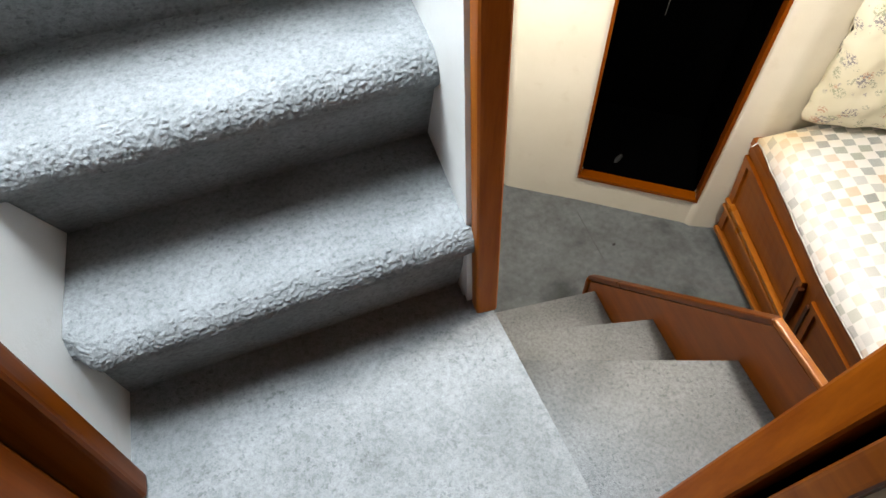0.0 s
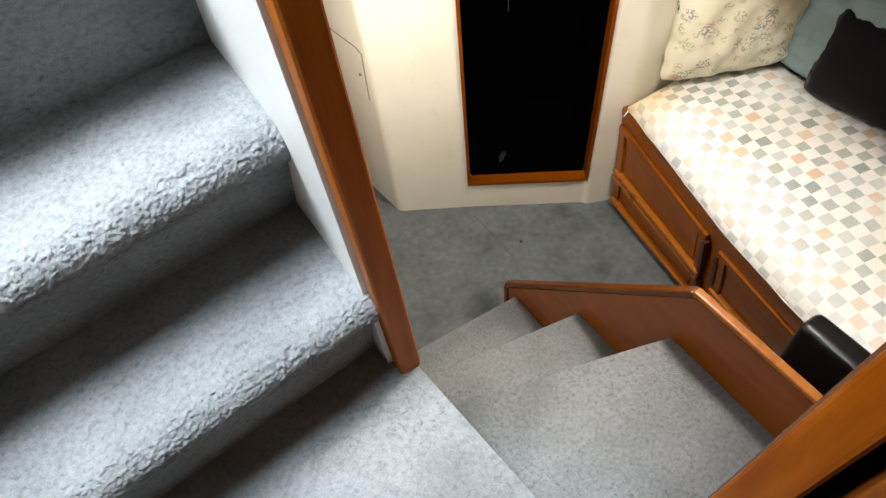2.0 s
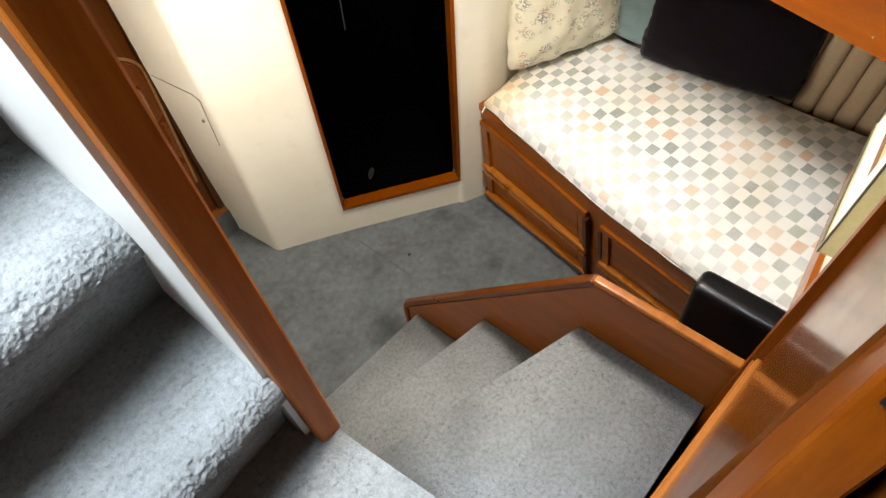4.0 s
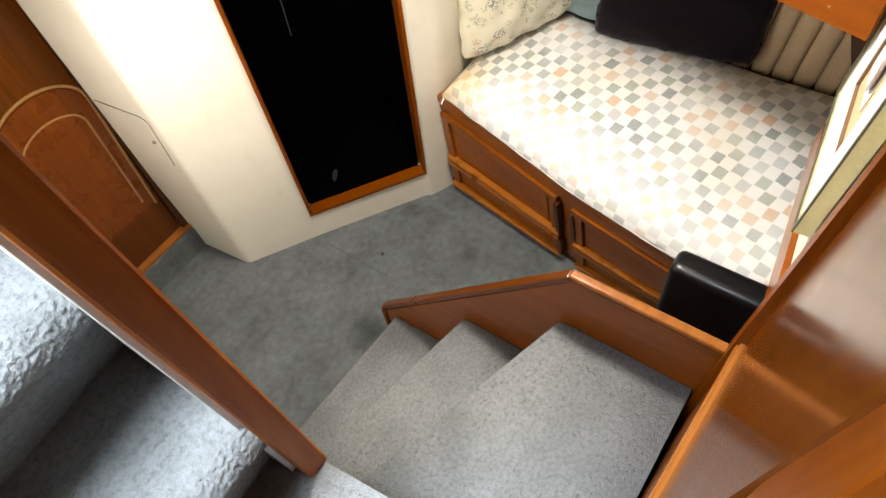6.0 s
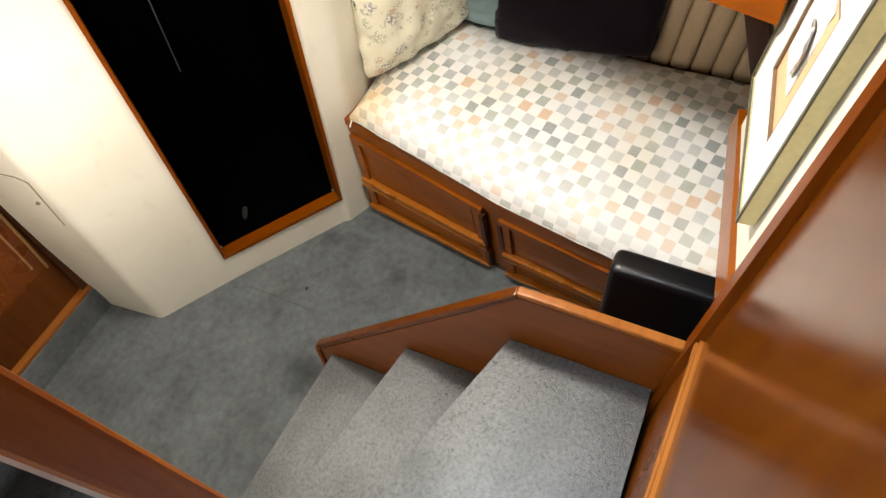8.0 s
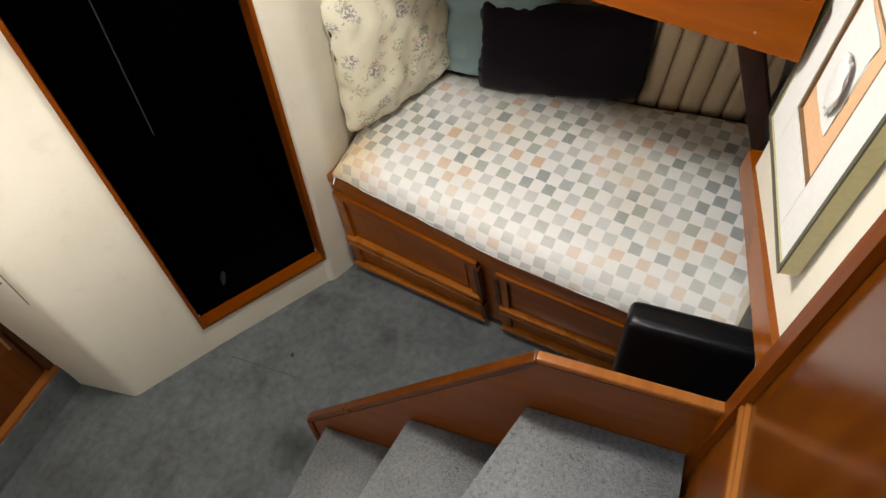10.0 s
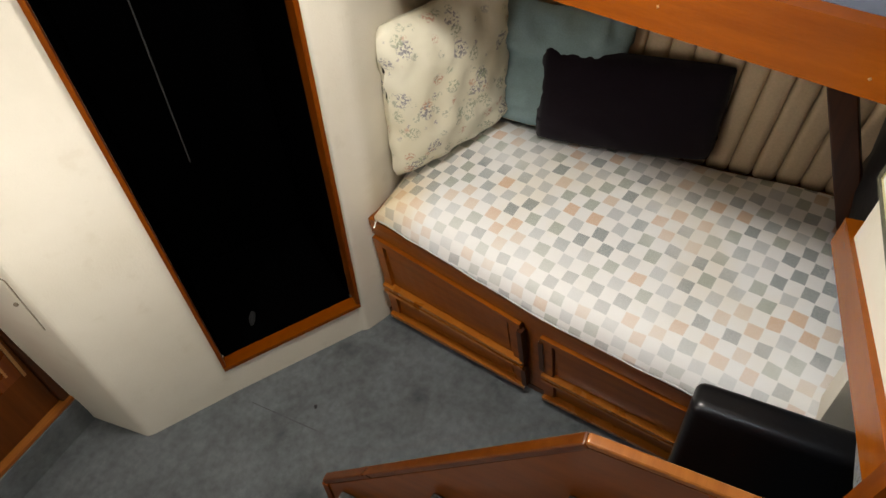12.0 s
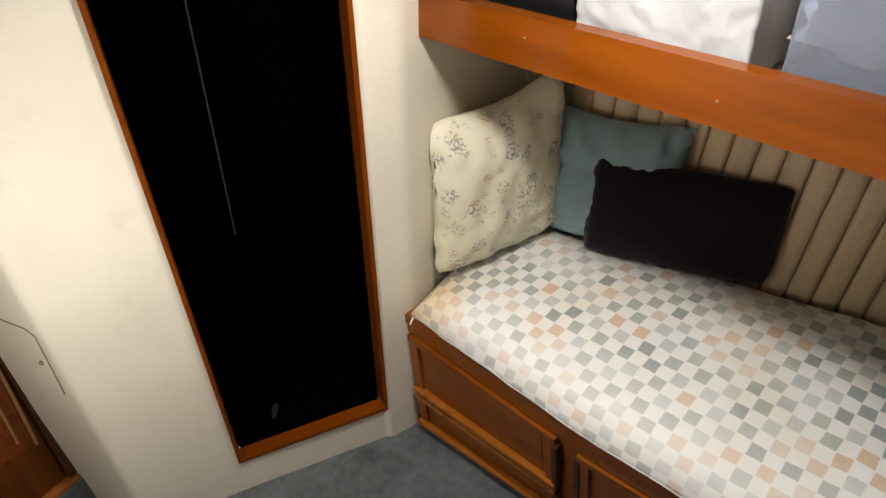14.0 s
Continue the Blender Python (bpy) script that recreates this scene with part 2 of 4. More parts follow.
LEATHER = plain_material("black_leather", (0.006, 0.006, 0.007), 0.28, 160, 0.8, 0.25)
BEIGE_VINYL = plain_material("beige_tufted_vinyl", (0.66, 0.50, 0.32), 0.55, 160, 0.88, 0.2)
CORD = plain_material("grey_cord", (0.0075, 0.0075, 0.0078), 0.8)


# ---- mesh helpers ----
def mesh_object(name, bm, material, smooth=False):
    data = bpy.data.meshes.new(name)
    bmesh.ops.recalc_face_normals(bm, faces=bm.faces)
    for fc in bm.faces:
        fc.smooth = smooth
    bm.to_mesh(data)
    bm.free()
    data.materials.append(material)
    return new(name, data)


def part(name, bm, material, parent, label="", smooth=False):
    ob = mesh_object(name, bm, material, smooth)
    ob.parent = parent
    if label:
        tagged(ob, label)
    return ob


def thing(name, m, label, category, group="", kind=""):
    ob = new(name)
    ob.empty_display_size = 0.05
    ob.matrix_world = m
    return tagged(ob, label, category, group, kind)


def soften(bm, width, segments=2):
    if width:
        edges = [e for e in bm.edges if len(e.link_faces) == 2 and e.calc_face_angle(0) > 0.5]
        bmesh.ops.bevel(bm, geom=edges, offset=width, segments=segments, profile=0.6, affect="EDGES", clamp_overlap=True)
    return bm


def box(x0, x1, y0, y1, z0, z1, bevel=0.0, segments=2):
    bm = bmesh.new()
    bmesh.ops.create_cube(bm, size=1, matrix=Matrix.LocRotScale(((x0 + x1) / 2, (y0 + y1) / 2, (z0 + z1) / 2), None, (x1 - x0, y1 - y0, z1 - z0)))
    return soften(bm, bevel, segments)


def prism(outline, z0, z1, bevel=0.0, segments=2):
    """A plan outline raised from z0 to z1."""
    bm = bmesh.new()
    low = [bm.verts.new((x, y, z0)) for x, y in outline]
    high = [bm.verts.new((x, y, z1)) for x, y in outline]
    bm.faces.new(low[::-1])
    bm.faces.new(high)
    for i in range(len(low)):
        j = (i + 1) % len(low)
        bm.faces.new((low[i], low[j], high[j], high[i]))
    return soften(bm, bevel, segments)


def bar(a, b, across, up, bevel=0.0, segments=2, normal=(0, 0, 1)):
    """A straight bar from a to b; across: width in the plane square to normal; up: along normal."""
    a, b = Vector(a), Vector(b)
    d = (b - a).normalized()
    n = Vector(normal)
    n = (n - d * n.dot(d)).normalized()
    s = d.cross(n)
    m = Matrix((d, s, n)).transposed().to_4x4()
    m.translation = (a + b) / 2
    bm = bmesh.new()
    bmesh.ops.create_cube(bm, size=1, matrix=m @ Matrix.Diagonal(((b - a).length, across, up, 1)))
    return soften(bm, bevel, segments)


def extrude_profile(profile, a, b):
    """A closed profile of (u, z), u to the right of the way from a to b in plan, swept from a to b."""
    a, b = Vector((*a, 0)), Vector((*b, 0))
    side = (b - a).normalized().cross(Vector((0, 0, 1)))
    bm = bmesh.new()
    ends = [[bm.verts.new(p + side * u + Vector((0, 0, z))) for u, z in profile] for p in (a, b)]
    for ring in ends:
        bm.faces.new(ring)
    k = len(profile)
    for i in range(k):
        bm.faces.new((ends[0][i], ends[0][(i + 1) % k], ends[1][(i + 1) % k], ends[1][i]))
    return bm


def grown(outline, d):
    """A plan outline given thickness d to the right of its way, as a closed outline."""
    pts = [Vector(p) for p in outline]
    off = []
    for i, p in enumerate(pts):
        d0 = (p - pts[i - 1]).normalized() if i else (pts[1] - p).normalized()
        d1 = (pts[i + 1] - p).normalized() if i + 1 < len(pts) else d0
        t = (d0 + d1).normalized()
        off.append(p + Vector((t.y, -t.x)) * d / max(0.3, t.dot(d0)))
    return [tuple(p) for p in pts] + [tuple(p) for p in off[::-1]]


def rounded_path(points, radius, steps=6):
    """A polyline with its inner corners rounded."""
    pts = [Vector(p) for p in points]
    out = [pts[0]]
    for a, p, b in zip(pts, pts[1:], pts[2:]):
        r = min(radius, (a - p).length * 0.45, (b - p).length * 0.45)
        s, e = p + (a - p).normalized() * r, p + (b - p).normalized() * r
        out += [s.lerp(p, t).lerp(p.lerp(e, t), t) for t in (i / steps for i in range(steps + 1))]
    return [tuple(p) for p in out + [pts[-1]]]


def raked(bm, ry=-0.07, rx=0.0, z0=1.0):
    """Leans a mesh with height, as the bulkheads of a hull do."""
    for v in bm.verts:
        v.co.x += rx * (v.co.z - z0)
        v.co.y += ry * (v.co.z - z0)
    return bm


# ---- the setting ----
STEP = 0.242
LANDING = 0.963
CEIL = 2.75

tagged(mesh_object("floor", box(0.30, 2.40, 0.30, 3.0, -0.05, 0.0), FLOOR_CARPET), "grey-green worn carpet on the cabin floor with stains", "floor", kind="structure")
tagged(mesh_object("landing_floor", prism([(-0.60, -1.3), (1.30, -1.3), (1.30, 0.83), (0.53, 0.83), (0.485, 0.845), (0.45, 0.88), (0.446, 0.95), (0.409, 1.34), (0.37, 1.345), (0.37, 1.45), (-0.60, 1.45)], 0.90, LANDING, 0.012), CARPET), "pale grey cut-pile carpet on the stair landing", "floor", kind="structure")
tagged(mesh_object("landing_riser", prism([(0.36, -1.3), (0.415, -1.3), (0.415, 0.95), (0.392, 1.34), (0.36, 1.34)], 0.0, 0.90), CARPET), "grey carpeted riser below the landing", "stairs", kind="structure")
tagged(mesh_object("back_floor", box(0.42, 2.40, -1.3, 0.30, -0.05, 0.0), FLOOR_CARPET), "grey carpet behind the bulkhead", "floor", kind="structure")

SEAM = plain_material("dark_carpet_seam", (0.10, 0.108, 0.113), 0.95, 200, 0.6, 0.4)
tagged(mesh_object("trim_carpet_seam", box(1.1162, 1.1184, 1.95, 2.185, 0.0, 0.0008), SEAM), "thin dark seam in the cabin carpet", "carpet seam", kind="structure")

# Cream bulkhead, raked with the hull, with the locker opening cut from wall pieces round it.
def leaned(bm):
    return raked(bm, -0.075, -0.045, 0.0)


DOOR_A, DOOR_B = Vector((1.124, 2.246)), Vector((1.488, 1.999))
DU = (DOOR_B - DOOR_A).normalized()
DN = Vector((DU.y, -DU.x))
DW = (DOOR_B - DOOR_A).length
DOOR_Z0, DOOR_Z1 = 0.148, 1.76


def door_pt(s, d):
    p = DOOR_A + DU * s + DN * d
    return (p.x, p.y)


left_part = rounded_path([(0.874, 2.64), (0.897, 2.400), door_pt(0.010, -0.008)], 0.018, 4)
corner = rounded_path([door_pt(DW - 0.010, -0.008), (1.494, 1.993), (1.577, 1.956), (2.15, 1.930)], 0.020, 4)
right_part = corner + [(2.15, 1.98), (1.60, 2.00), (1.52, 2.05), door_pt(DW - 0.010, -0.058)]
low_part = left_part + corner + [(2.15, 1.98), (1.60, 2.00), (1.52, 2.05), door_pt(DW - 0.010, -0.058), door_pt(0.010, -0.058), (0.945, 2.42), (0.925, 2.64)]
tagged(mesh_object("wall_locker_1", leaned(prism(grown(left_part, -0.05), DOOR_Z0 - 0.004, CEIL)), CREAM, False), "cream vinyl bulkhead with a soft corner", "wall", kind="structure")
tagged(mesh_object("wall_locker_2", leaned(prism(right_part, DOOR_Z0 - 0.004, CEIL)), CREAM, False), "cream vinyl bulkhead beside the bunk", "wall", kind="structure")
tagged(mesh_object("wall_locker_3", leaned(prism(low_part, 0.0, DOOR_Z0 - 0.004)), CREAM, False), "cream vinyl bulkhead under the locker opening", "wall", kind="structure")
tagged(mesh_object("wall_locker_4", leaned(prism([door_pt(0.012, -0.008), door_pt(DW - 0.012, -0.008), door_pt(DW - 0.012, -0.06), door_pt(0.012, -0.06)], DOOR_Z1, CEIL)), CREAM), "cream vinyl bulkhead over the locker opening", "wall", kind="structure")

locker = thing("locker_opening", pose(*door_pt(DW / 2, 0), DOOR_Z0), "dark open hanging locker with a thin teak frame", "locker", kind="structure")


def placed(name, bm, material, parent, label="", smooth=False):
    """A part built in world places under a thing."""
    bm.transform(parent.matrix_world.inverted())
    return part(name, bm, material, parent, label, smooth)


placed("frame_jamb", leaned(prism([door_pt(0, -0.034), door_pt(0, 0.006), door_pt(0.010, 0.006), door_pt(0.010, -0.034)], DOOR_Z0 + 0.02, DOOR_Z1, 0.003)), TEAK_Z, locker)
placed("frame_jamb", leaned(prism([door_pt(DW - 0.011, -0.05), door_pt(DW - 0.011, 0.006), door_pt(DW, 0.006), door_pt(DW, -0.05)], DOOR_Z0 + 0.02, DOOR_Z1, 0.003)), TEAK_Z, locker)
placed("frame_sill", leaned(prism([door_pt(0, -0.036), door_pt(0, 0.006), door_pt(DW, 0.006), door_pt(DW, -0.036)], DOOR_Z0 - 0.002, DOOR_Z0 + 0.013, 0.003)), TEAK_BEAM, locker, "worn teak sill")
placed("frame_head", leaned(prism([door_pt(0, -0.05), door_pt(0, 0.006), door_pt(DW, 0.006), door_pt(DW, -0.05)], DOOR_Z1 - 0.0, DOOR_Z1 + 0.02, 0.003)), TEAK_X, locker)
# Black sheets put the locker's inner shade into colour.
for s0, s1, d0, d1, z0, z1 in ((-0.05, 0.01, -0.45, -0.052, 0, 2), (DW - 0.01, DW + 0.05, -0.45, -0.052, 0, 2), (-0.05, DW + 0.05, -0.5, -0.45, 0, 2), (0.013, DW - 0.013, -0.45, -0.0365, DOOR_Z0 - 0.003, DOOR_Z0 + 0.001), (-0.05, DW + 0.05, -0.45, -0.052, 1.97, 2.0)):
    placed("lining", leaned(prism([door_pt(s0, d0), door_pt(s1, d0), door_pt(s1, d1), door_pt(s0, d1)], z0, z1)), SHADOW_BLACK, locker, "sheet painted black for the locker's inner shade")

# Bulkhead on the starboard side: glossy varnished panel, then the cream wall above the bunk's foot.
PA, PB = Vector((0.497, 0.868)), Vector((0.912, 0.846))
CB = Vector((1.385, 0.893))


def falling(bm, top=9.0):
    """Lets the lower edge of a slab fall away along the bunk's foot."""
    for v in bm.verts:
        if v.co.z < top:
            v.co.z -= 0.17 * (v.co.x - 0.94)
    return bm


def slab(a, b, thick, z0, z1, proud=0.0, bevel=0.0):
    """A raked wall slab along a to b whose face looks to the left of the way."""
    u = (b - a).normalized()
    n = Vector((-u.y, u.x))
    f0, f1 = a + n * proud, b + n * proud
    return raked(prism([tuple(f0), tuple(f1), tuple(f1 - n * thick), tuple(f0 - n * thick)], z0, z1, bevel))


tagged(mesh_object("wall_stair_panel", slab(PA + (PB - PA).normalized() * 0.012, PB, 0.03, 0.980, CEIL), TEAK_GLOSS), "mirror-gloss varnished teak panel beside the stairs", "wall", kind="structure")
tagged(mesh_object("wall_stair_lower", slab(PA, PB, 0.03, 0.0, 0.955), TEAK_X), "dark varnished teak bulkhead below the moulding", "wall", kind="structure")
for name, z0, z1, proud in (("trim_panel_base", 0.957, 0.968, 0.010), ("trim_panel_bead", 0.9685, 0.979, 0.006)):
    tagged(mesh_object(name, slab(PA, PB, 0.03, z0, z1, proud, 0.0035), TEAK_PALE), "pale rounded teak moulding along the panel foot", "trim", kind="structure")
tagged(mesh_object("wall_bunk_foot", falling(slab(PB + Vector((0.03, 0)), CB, 0.05, 1.046, CEIL, -0.012), 1.2), CREAM), "cream wall above the foot of the bunk", "wall", kind="structure")
tagged(mesh_object("trim_bunk_foot", falling(slab(PB + Vector((0.03, 0)), CB + Vector((0.055, 0)), 0.05, 0.992, 1.05, 0.0, 0.004)), TEAK_BEAM), "teak fiddle rail under the cream wall", "trim", kind="structure")
tagged(mesh_object("trim_corner_post", slab(PB - Vector((0.003, 0)), PB + Vector((0.029, 0)), 0.06, 0.0, CEIL, 0.014, 0.006), TEAK_Z), "teak corner post at the stair bulkhead", "trim", kind="structure")

# Doorway jamb by the landing, with the recess and casing behind it.
jamb = tagged(mesh_object("door_jamb_1", raked(box(0.413, 0.4835, 0.8075, 0.840, LANDING - 0.004, CEIL, 0.006, 3), -0.07, 0.17, 1.341), TEAK_Z), "rounded teak door jamb at the head of the stairs", "door frame", kind="structure")
part("strike_plate", raked(box(0.4105, 0.4135, 0.820, 0.832, 1.668, 1.702, 0.001), -0.07, 0.17, 1.341), LEATHER, jamb, "black metal strike plate")
tagged(mesh_object("wall_saloon_1", raked(box(0.5265, 1.30, 0.800, 0.8255, LANDING, 1.43)), CREAM), "cream back of the stair bulkhead", "wall", kind="structure")
tagged(mesh_object("wall_saloon_3", raked(box(0.556, 1.30, 0.800, 0.8255, 1.432, CEIL)), TEAK_Z), "teak upper back of the stair bulkhead", "wall", kind="structure")
# Shade of the gap behind the jamb, painted as a black strip.
tagged(mesh_object("door_rebate_1", raked(box(0.458, 0.500, 0.7955, 0.807, 1.00, CEIL), -0.07, 0.17, 1.341), SHADOW_BLACK), "rebate behind the door jamb, its shade painted black", "door frame", kind="structure")
tagged(mesh_object("door_stop", raked(box(0.408, 0.500, 0.771, 0.795, LANDING, CEIL, 0.005, 3), -0.07, 0.17, 1.341), TEAK_Y), "dark red teak stop beside the door jamb", "door frame", kind="structure")
tagged(mesh_object("wall_saloon_4", raked(box(0.428, 0.520, 0.735, 0.7705, LANDING, CEIL), -0.07, 0.17, 1.341), CREAM), "cream edge of the saloon bulkhead", "wall", kind="structure")
leaf = thing("open_door", pose(0.90, 0.775, LANDING), "reddish teak door leaf folded back against the bulkhead", "door")
placed("leaf", raked(box(0.60, 1.24, 0.762, 0.794, LANDING + 0.008, 2.62, 0.004)), TEAK_Z, leaf)
for z0, z1 in ((1.08, 1.62), (1.72, 2.52)):
    placed("panel", raked(box(0.68, 1.16, 0.7945, 0.799, z0, z1, 0.003)), TEAK_Z, leaf)
tagged(mesh_object("wall_saloon_2", box(1.30, 1.36, -1.3, 0.80, 0.0, CEIL), CREAM), "cream saloon wall", "wall", kind="structure")

# Port side of the landing and stairs.
tagged(mesh_object("wall_landing_2", box(-0.27, -0.222, 1.175, 3.0, 0.80, CEIL), WHITE_WALL), "white painted stair wall", "wall", kind="structure")
tagged(mesh_object("trim_landing_door", box(-0.27, -0.197, 1.135, 1.175, LANDING, CEIL, 0.010, 3), TEAK_Z), "rounded teak casing of the landing door", "trim", kind="structure")
tagged(mesh_object("door_1", box(-0.30, -0.245, 0.45, 1.115, LANDING + 0.006, 2.72, 0.004), TEAK_Z), "closed reddish teak door on the landing", "door", kind="structure")
# Dark colour carries the shade of the gap beside the door.
tagged(mesh_object("door_rebate_2", box(-0.31, -0.27, 1.10, 1.15, LANDING, CEIL), TEAK_DARK), "rebate of the landing door, its shade put into dark teak", "door frame", kind="structure")
tagged(mesh_object("wall_landing_3", box(-0.30, -0.222, -1.3, 0.45, 0.80, CEIL), CREAM), "cream landing wall beside the door", "wall", kind="structure")
tagged(mesh_object("wall_back", box(-0.60, 2.40, -1.35, -1.3, 0.0, CEIL), CREAM), "cream wall behind the landing", "wall", kind="structure")

# Divider between the upper and the lower flight, capped by the post.
tagged(mesh_object("wall_divider", raked(box(0.374, 0.411, 1.331, 3.0, 0.0, CEIL), -0.070, -0.045, LANDING), WHITE_WALL), "white painted panel beside the upper stairs", "wall", kind="structure")
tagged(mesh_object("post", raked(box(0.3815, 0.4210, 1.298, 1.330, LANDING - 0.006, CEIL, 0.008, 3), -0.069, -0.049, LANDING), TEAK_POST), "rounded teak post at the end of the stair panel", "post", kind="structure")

# Cabin's far end and sides.
tagged(mesh_object("wall_cabin_end", box(0.405, 0.93, 2.66, 2.72, 0.0, CEIL), TEAK_Z), "teak bulkhead at the cabin end", "wall", kind="structure")
tagged(mesh_object("baseboard", box(0.405, 0.876, 2.60, 2.66, 0.0, 0.118, 0.004), FLOOR_CARPET), "grey carpeted kickboard under the teak door", "baseboard", kind="structure")
tagged(mesh_object("trim_cabin_sill", box(0.405, 0.872, 2.602, 2.66, 0.119, 0.136, 0.004), TEAK_PALE), "pale teak sill strip", "trim", kind="structure")
tagged(mesh_object("trim_cabin_post", box(0.845, 0.871, 2.61, 2.66, 0.137, CEIL, 0.004), TEAK_DARK), "dark teak edge strip beside the cream wall", "trim", kind="structure")
tagged(mesh_object("door_2", box(0.41, 0.843, 2.625, 2.66, 0.137, 1.95, 0.003), TEAK_DOOR), "closed teak door with a routed oval outline", "door", kind="structure")
tagged(mesh_object("wall_hull", box(2.15, 2.20, -1.3, 3.0, 0.0, CEIL), CREAM), "cream hull side behind the bunk", "wall", kind="structure")
tagged(mesh_object("wall_end", box(-0.60, 2.40, 3.0, 3.05, 0.0, 1.95), CREAM), "cream wall under the companionway", "wall", kind="structure")
tagged(mesh_object("wall_end_2", box(0.405, 2.40, 3.0, 3.05, 1.95, CEIL), CREAM), "cream wall beside the companionway", "wall", kind="structure")
tagged(mesh_object("wall_port", box(-0.65, -0.60, -1.3, 3.0, 0.0, CEIL), CREAM), "cream wall behind the door", "wall", kind="structure")
# Unseen headliner pieces, cut so that their opening shapes the hatch daylight.
tagged(mesh_object("ceiling", box(-0.65, 2.40, -1.35, 0.98, CEIL, CEIL + 0.05), CREAM), "cream headliner", "ceiling", kind="structure")
tagged(mesh_object("ceiling_2", box(0.22, 2.40, 0.98, 3.05, CEIL, CEIL + 0.05), CREAM), "cream headliner over the cabin", "ceiling", kind="structure")
tagged(mesh_object("ceiling_3", box(-0.65, 0.22, 2.20, 3.05, CEIL, CEIL + 0.05), CREAM), "cream headliner over the stairs", "ceiling", kind="structure")
tagged(mesh_object("ceiling_4", box(-0.65, -0.22, 0.98, 2.20, CEIL, CEIL + 0.05), CREAM), "cream headliner beside the hatch", "ceiling", kind="structure")
tagged(mesh_object("ceiling_cabin", box(0.60, 2.15, 1.26, 2.66, 1.80, 1.83), CREAM), "low cream headliner over the cabin", "ceiling", kind="structure")


# ---- upper stairs ----
SKEW = 0.085


def carpet_step(x0, x1, y_foot, y_nose, z_foot, z_top, y_back, fine=True):
    """A carpeted step whose riser leans out to a rolled nose."""
    pts = [(y_foot, z_foot), (y_nose + 0.035, z_top - 0.085)]
    c, r = (y_nose + 0.03, z_top - 0.034), 0.034
    for i in range(9):
        a = radians(215 - i * 125 / 8)
        pts.append((c[0] + r * math.cos(a), c[1] + r * math.sin(a)))
    pts += [(y_nose + 0.10, z_top), (y_back, z_top), (y_back, z_foot)]
    dense = []
    for k, (a, b) in enumerate(zip(pts, pts[1:])):
        near = k < len(pts) - 3 or y_back - a[0] > 0 and k == len(pts) - 3
        cuts = max(1, math.ceil(math.dist(a, b) / 0.0023)) if near and fine else 1
        dense += [(a[0] + (b[0] - a[0]) * q / cuts, a[1] + (b[1] - a[1]) * q / cuts) for q in range(cuts)]
    dense.append(pts[-1])
    cols = 300 if fine else 24
    verts, faces = [], []
    for i in range(cols + 1):
        x = x0 + (x1 - x0) * i / cols
        pull = 0.035 * math.exp(-(((x - x0) / 0.022) ** 2)) * (y_nose < 1.3)
        for y, z in dense:
            k = max(0.0, 1 - abs(y - y_nose) / 0.08)
            g = 1.0 if z > z_top - 0.09 else 0.35
            rough = 0.0018 + 0.0042 * max(0.0, 1 - abs(y - y_nose - 0.02) / 0.10) ** 0.8
            tuft = abs(noise.noise((x * 185, y * 200, z * 200))) + 0.55 * abs(noise.noise((x * 290 + 4, y * 300, z * 300)))
            dent = min(0.0, noise.noise((x * 48 + 7, y * 62, z * 20)) + 0.42)
            j = rough * g * (tuft - 0.35) + 0.010 * g * dent
            verts.append((x, y + SKEW * x + pull * k - (0.75 if y < y_nose + 0.03 else 0.3) * j, z + (0.6 if y < y_nose + 0.03 else 0.85) * j))
    m = len(dense)
    for i in range(cols):
        for q in range(m):
            r = (q + 1) % m
            faces.append((i * m + q, i * m + r, (i + 1) * m + r, (i + 1) * m + q))
    faces += [tuple(range(m)), tuple(range(cols * m, cols * m + m))]
    data = bpy.data.meshes.new("step")
    data.from_pydata(verts, [], faces)
    bm = bmesh.new()
    bm.from_mesh(data)
    bpy.data.meshes.remove(data)
    return bm


upper = thing("upper_stairs", pose(0.07, 1.4, LANDING), "blue-grey carpeted steps rising from the landing", "stairs", kind="structure")
for y_foot, y_nose, zf, zt, yb in ((1.345, 1.264, 0.955, 1.206, 1.70), (1.505, 1.384, 1.19, 1.448, 1.90), (1.614, 1.510, 1.43, 1.690, 2.1), (1.75, 1.655, 1.67, 1.93, 2.96)):
    placed("step", carpet_step(-0.2215, 0.3700, y_foot, y_nose, zf, zt, yb), CARPET, upper, "", True)

# ---- lower stairs ----
lower = thing("lower_stairs", pose(0.66, 1.4, 0), "grey carpeted winder steps going down to the cabin", "stairs", kind="structure")
noses = [((0.922, 1.165), (0.407, 1.325)), ((0.922, 1.425), (0.407, 1.522)), ((0.922, 1.687), (0.407, 1.714))]
for k, (r, l) in enumerate(noses):
    top = (3 - k) * STEP
    back = 0.885 if k == 0 else 1.10 + 0.25 * k - 0.2
    placed("riser", prism([(0.407, back), (0.922, back), (r[0], r[1] - 0.02), (l[0], l[1] - 0.02)], 0.0, top - 0.045), CARPET, lower, "darker carpeted riser")
    placed("tread", prism([(0.407, back), (0.922, back), r, l], top - 0.05, top, 0.018, 3), CARPET, lower, "", True)


# ---- stair side board with its cap rail ----
side = thing("stair_side_board", pose(0.93, 1.3, 0), "varnished teak stair side board with a sloping cap", "stair board")
bm = bmesh.new()
prof = [(0.858, 0.0), (0.858, 0.889), (1.149, 0.889), (1.728, 0.235), (1.728, 0.0)]
rings = [[bm.verts.new((x, y, z)) for y, z in prof] for x in (0.925, 0.943)]
for ring in rings:
    bm.faces.new(ring)
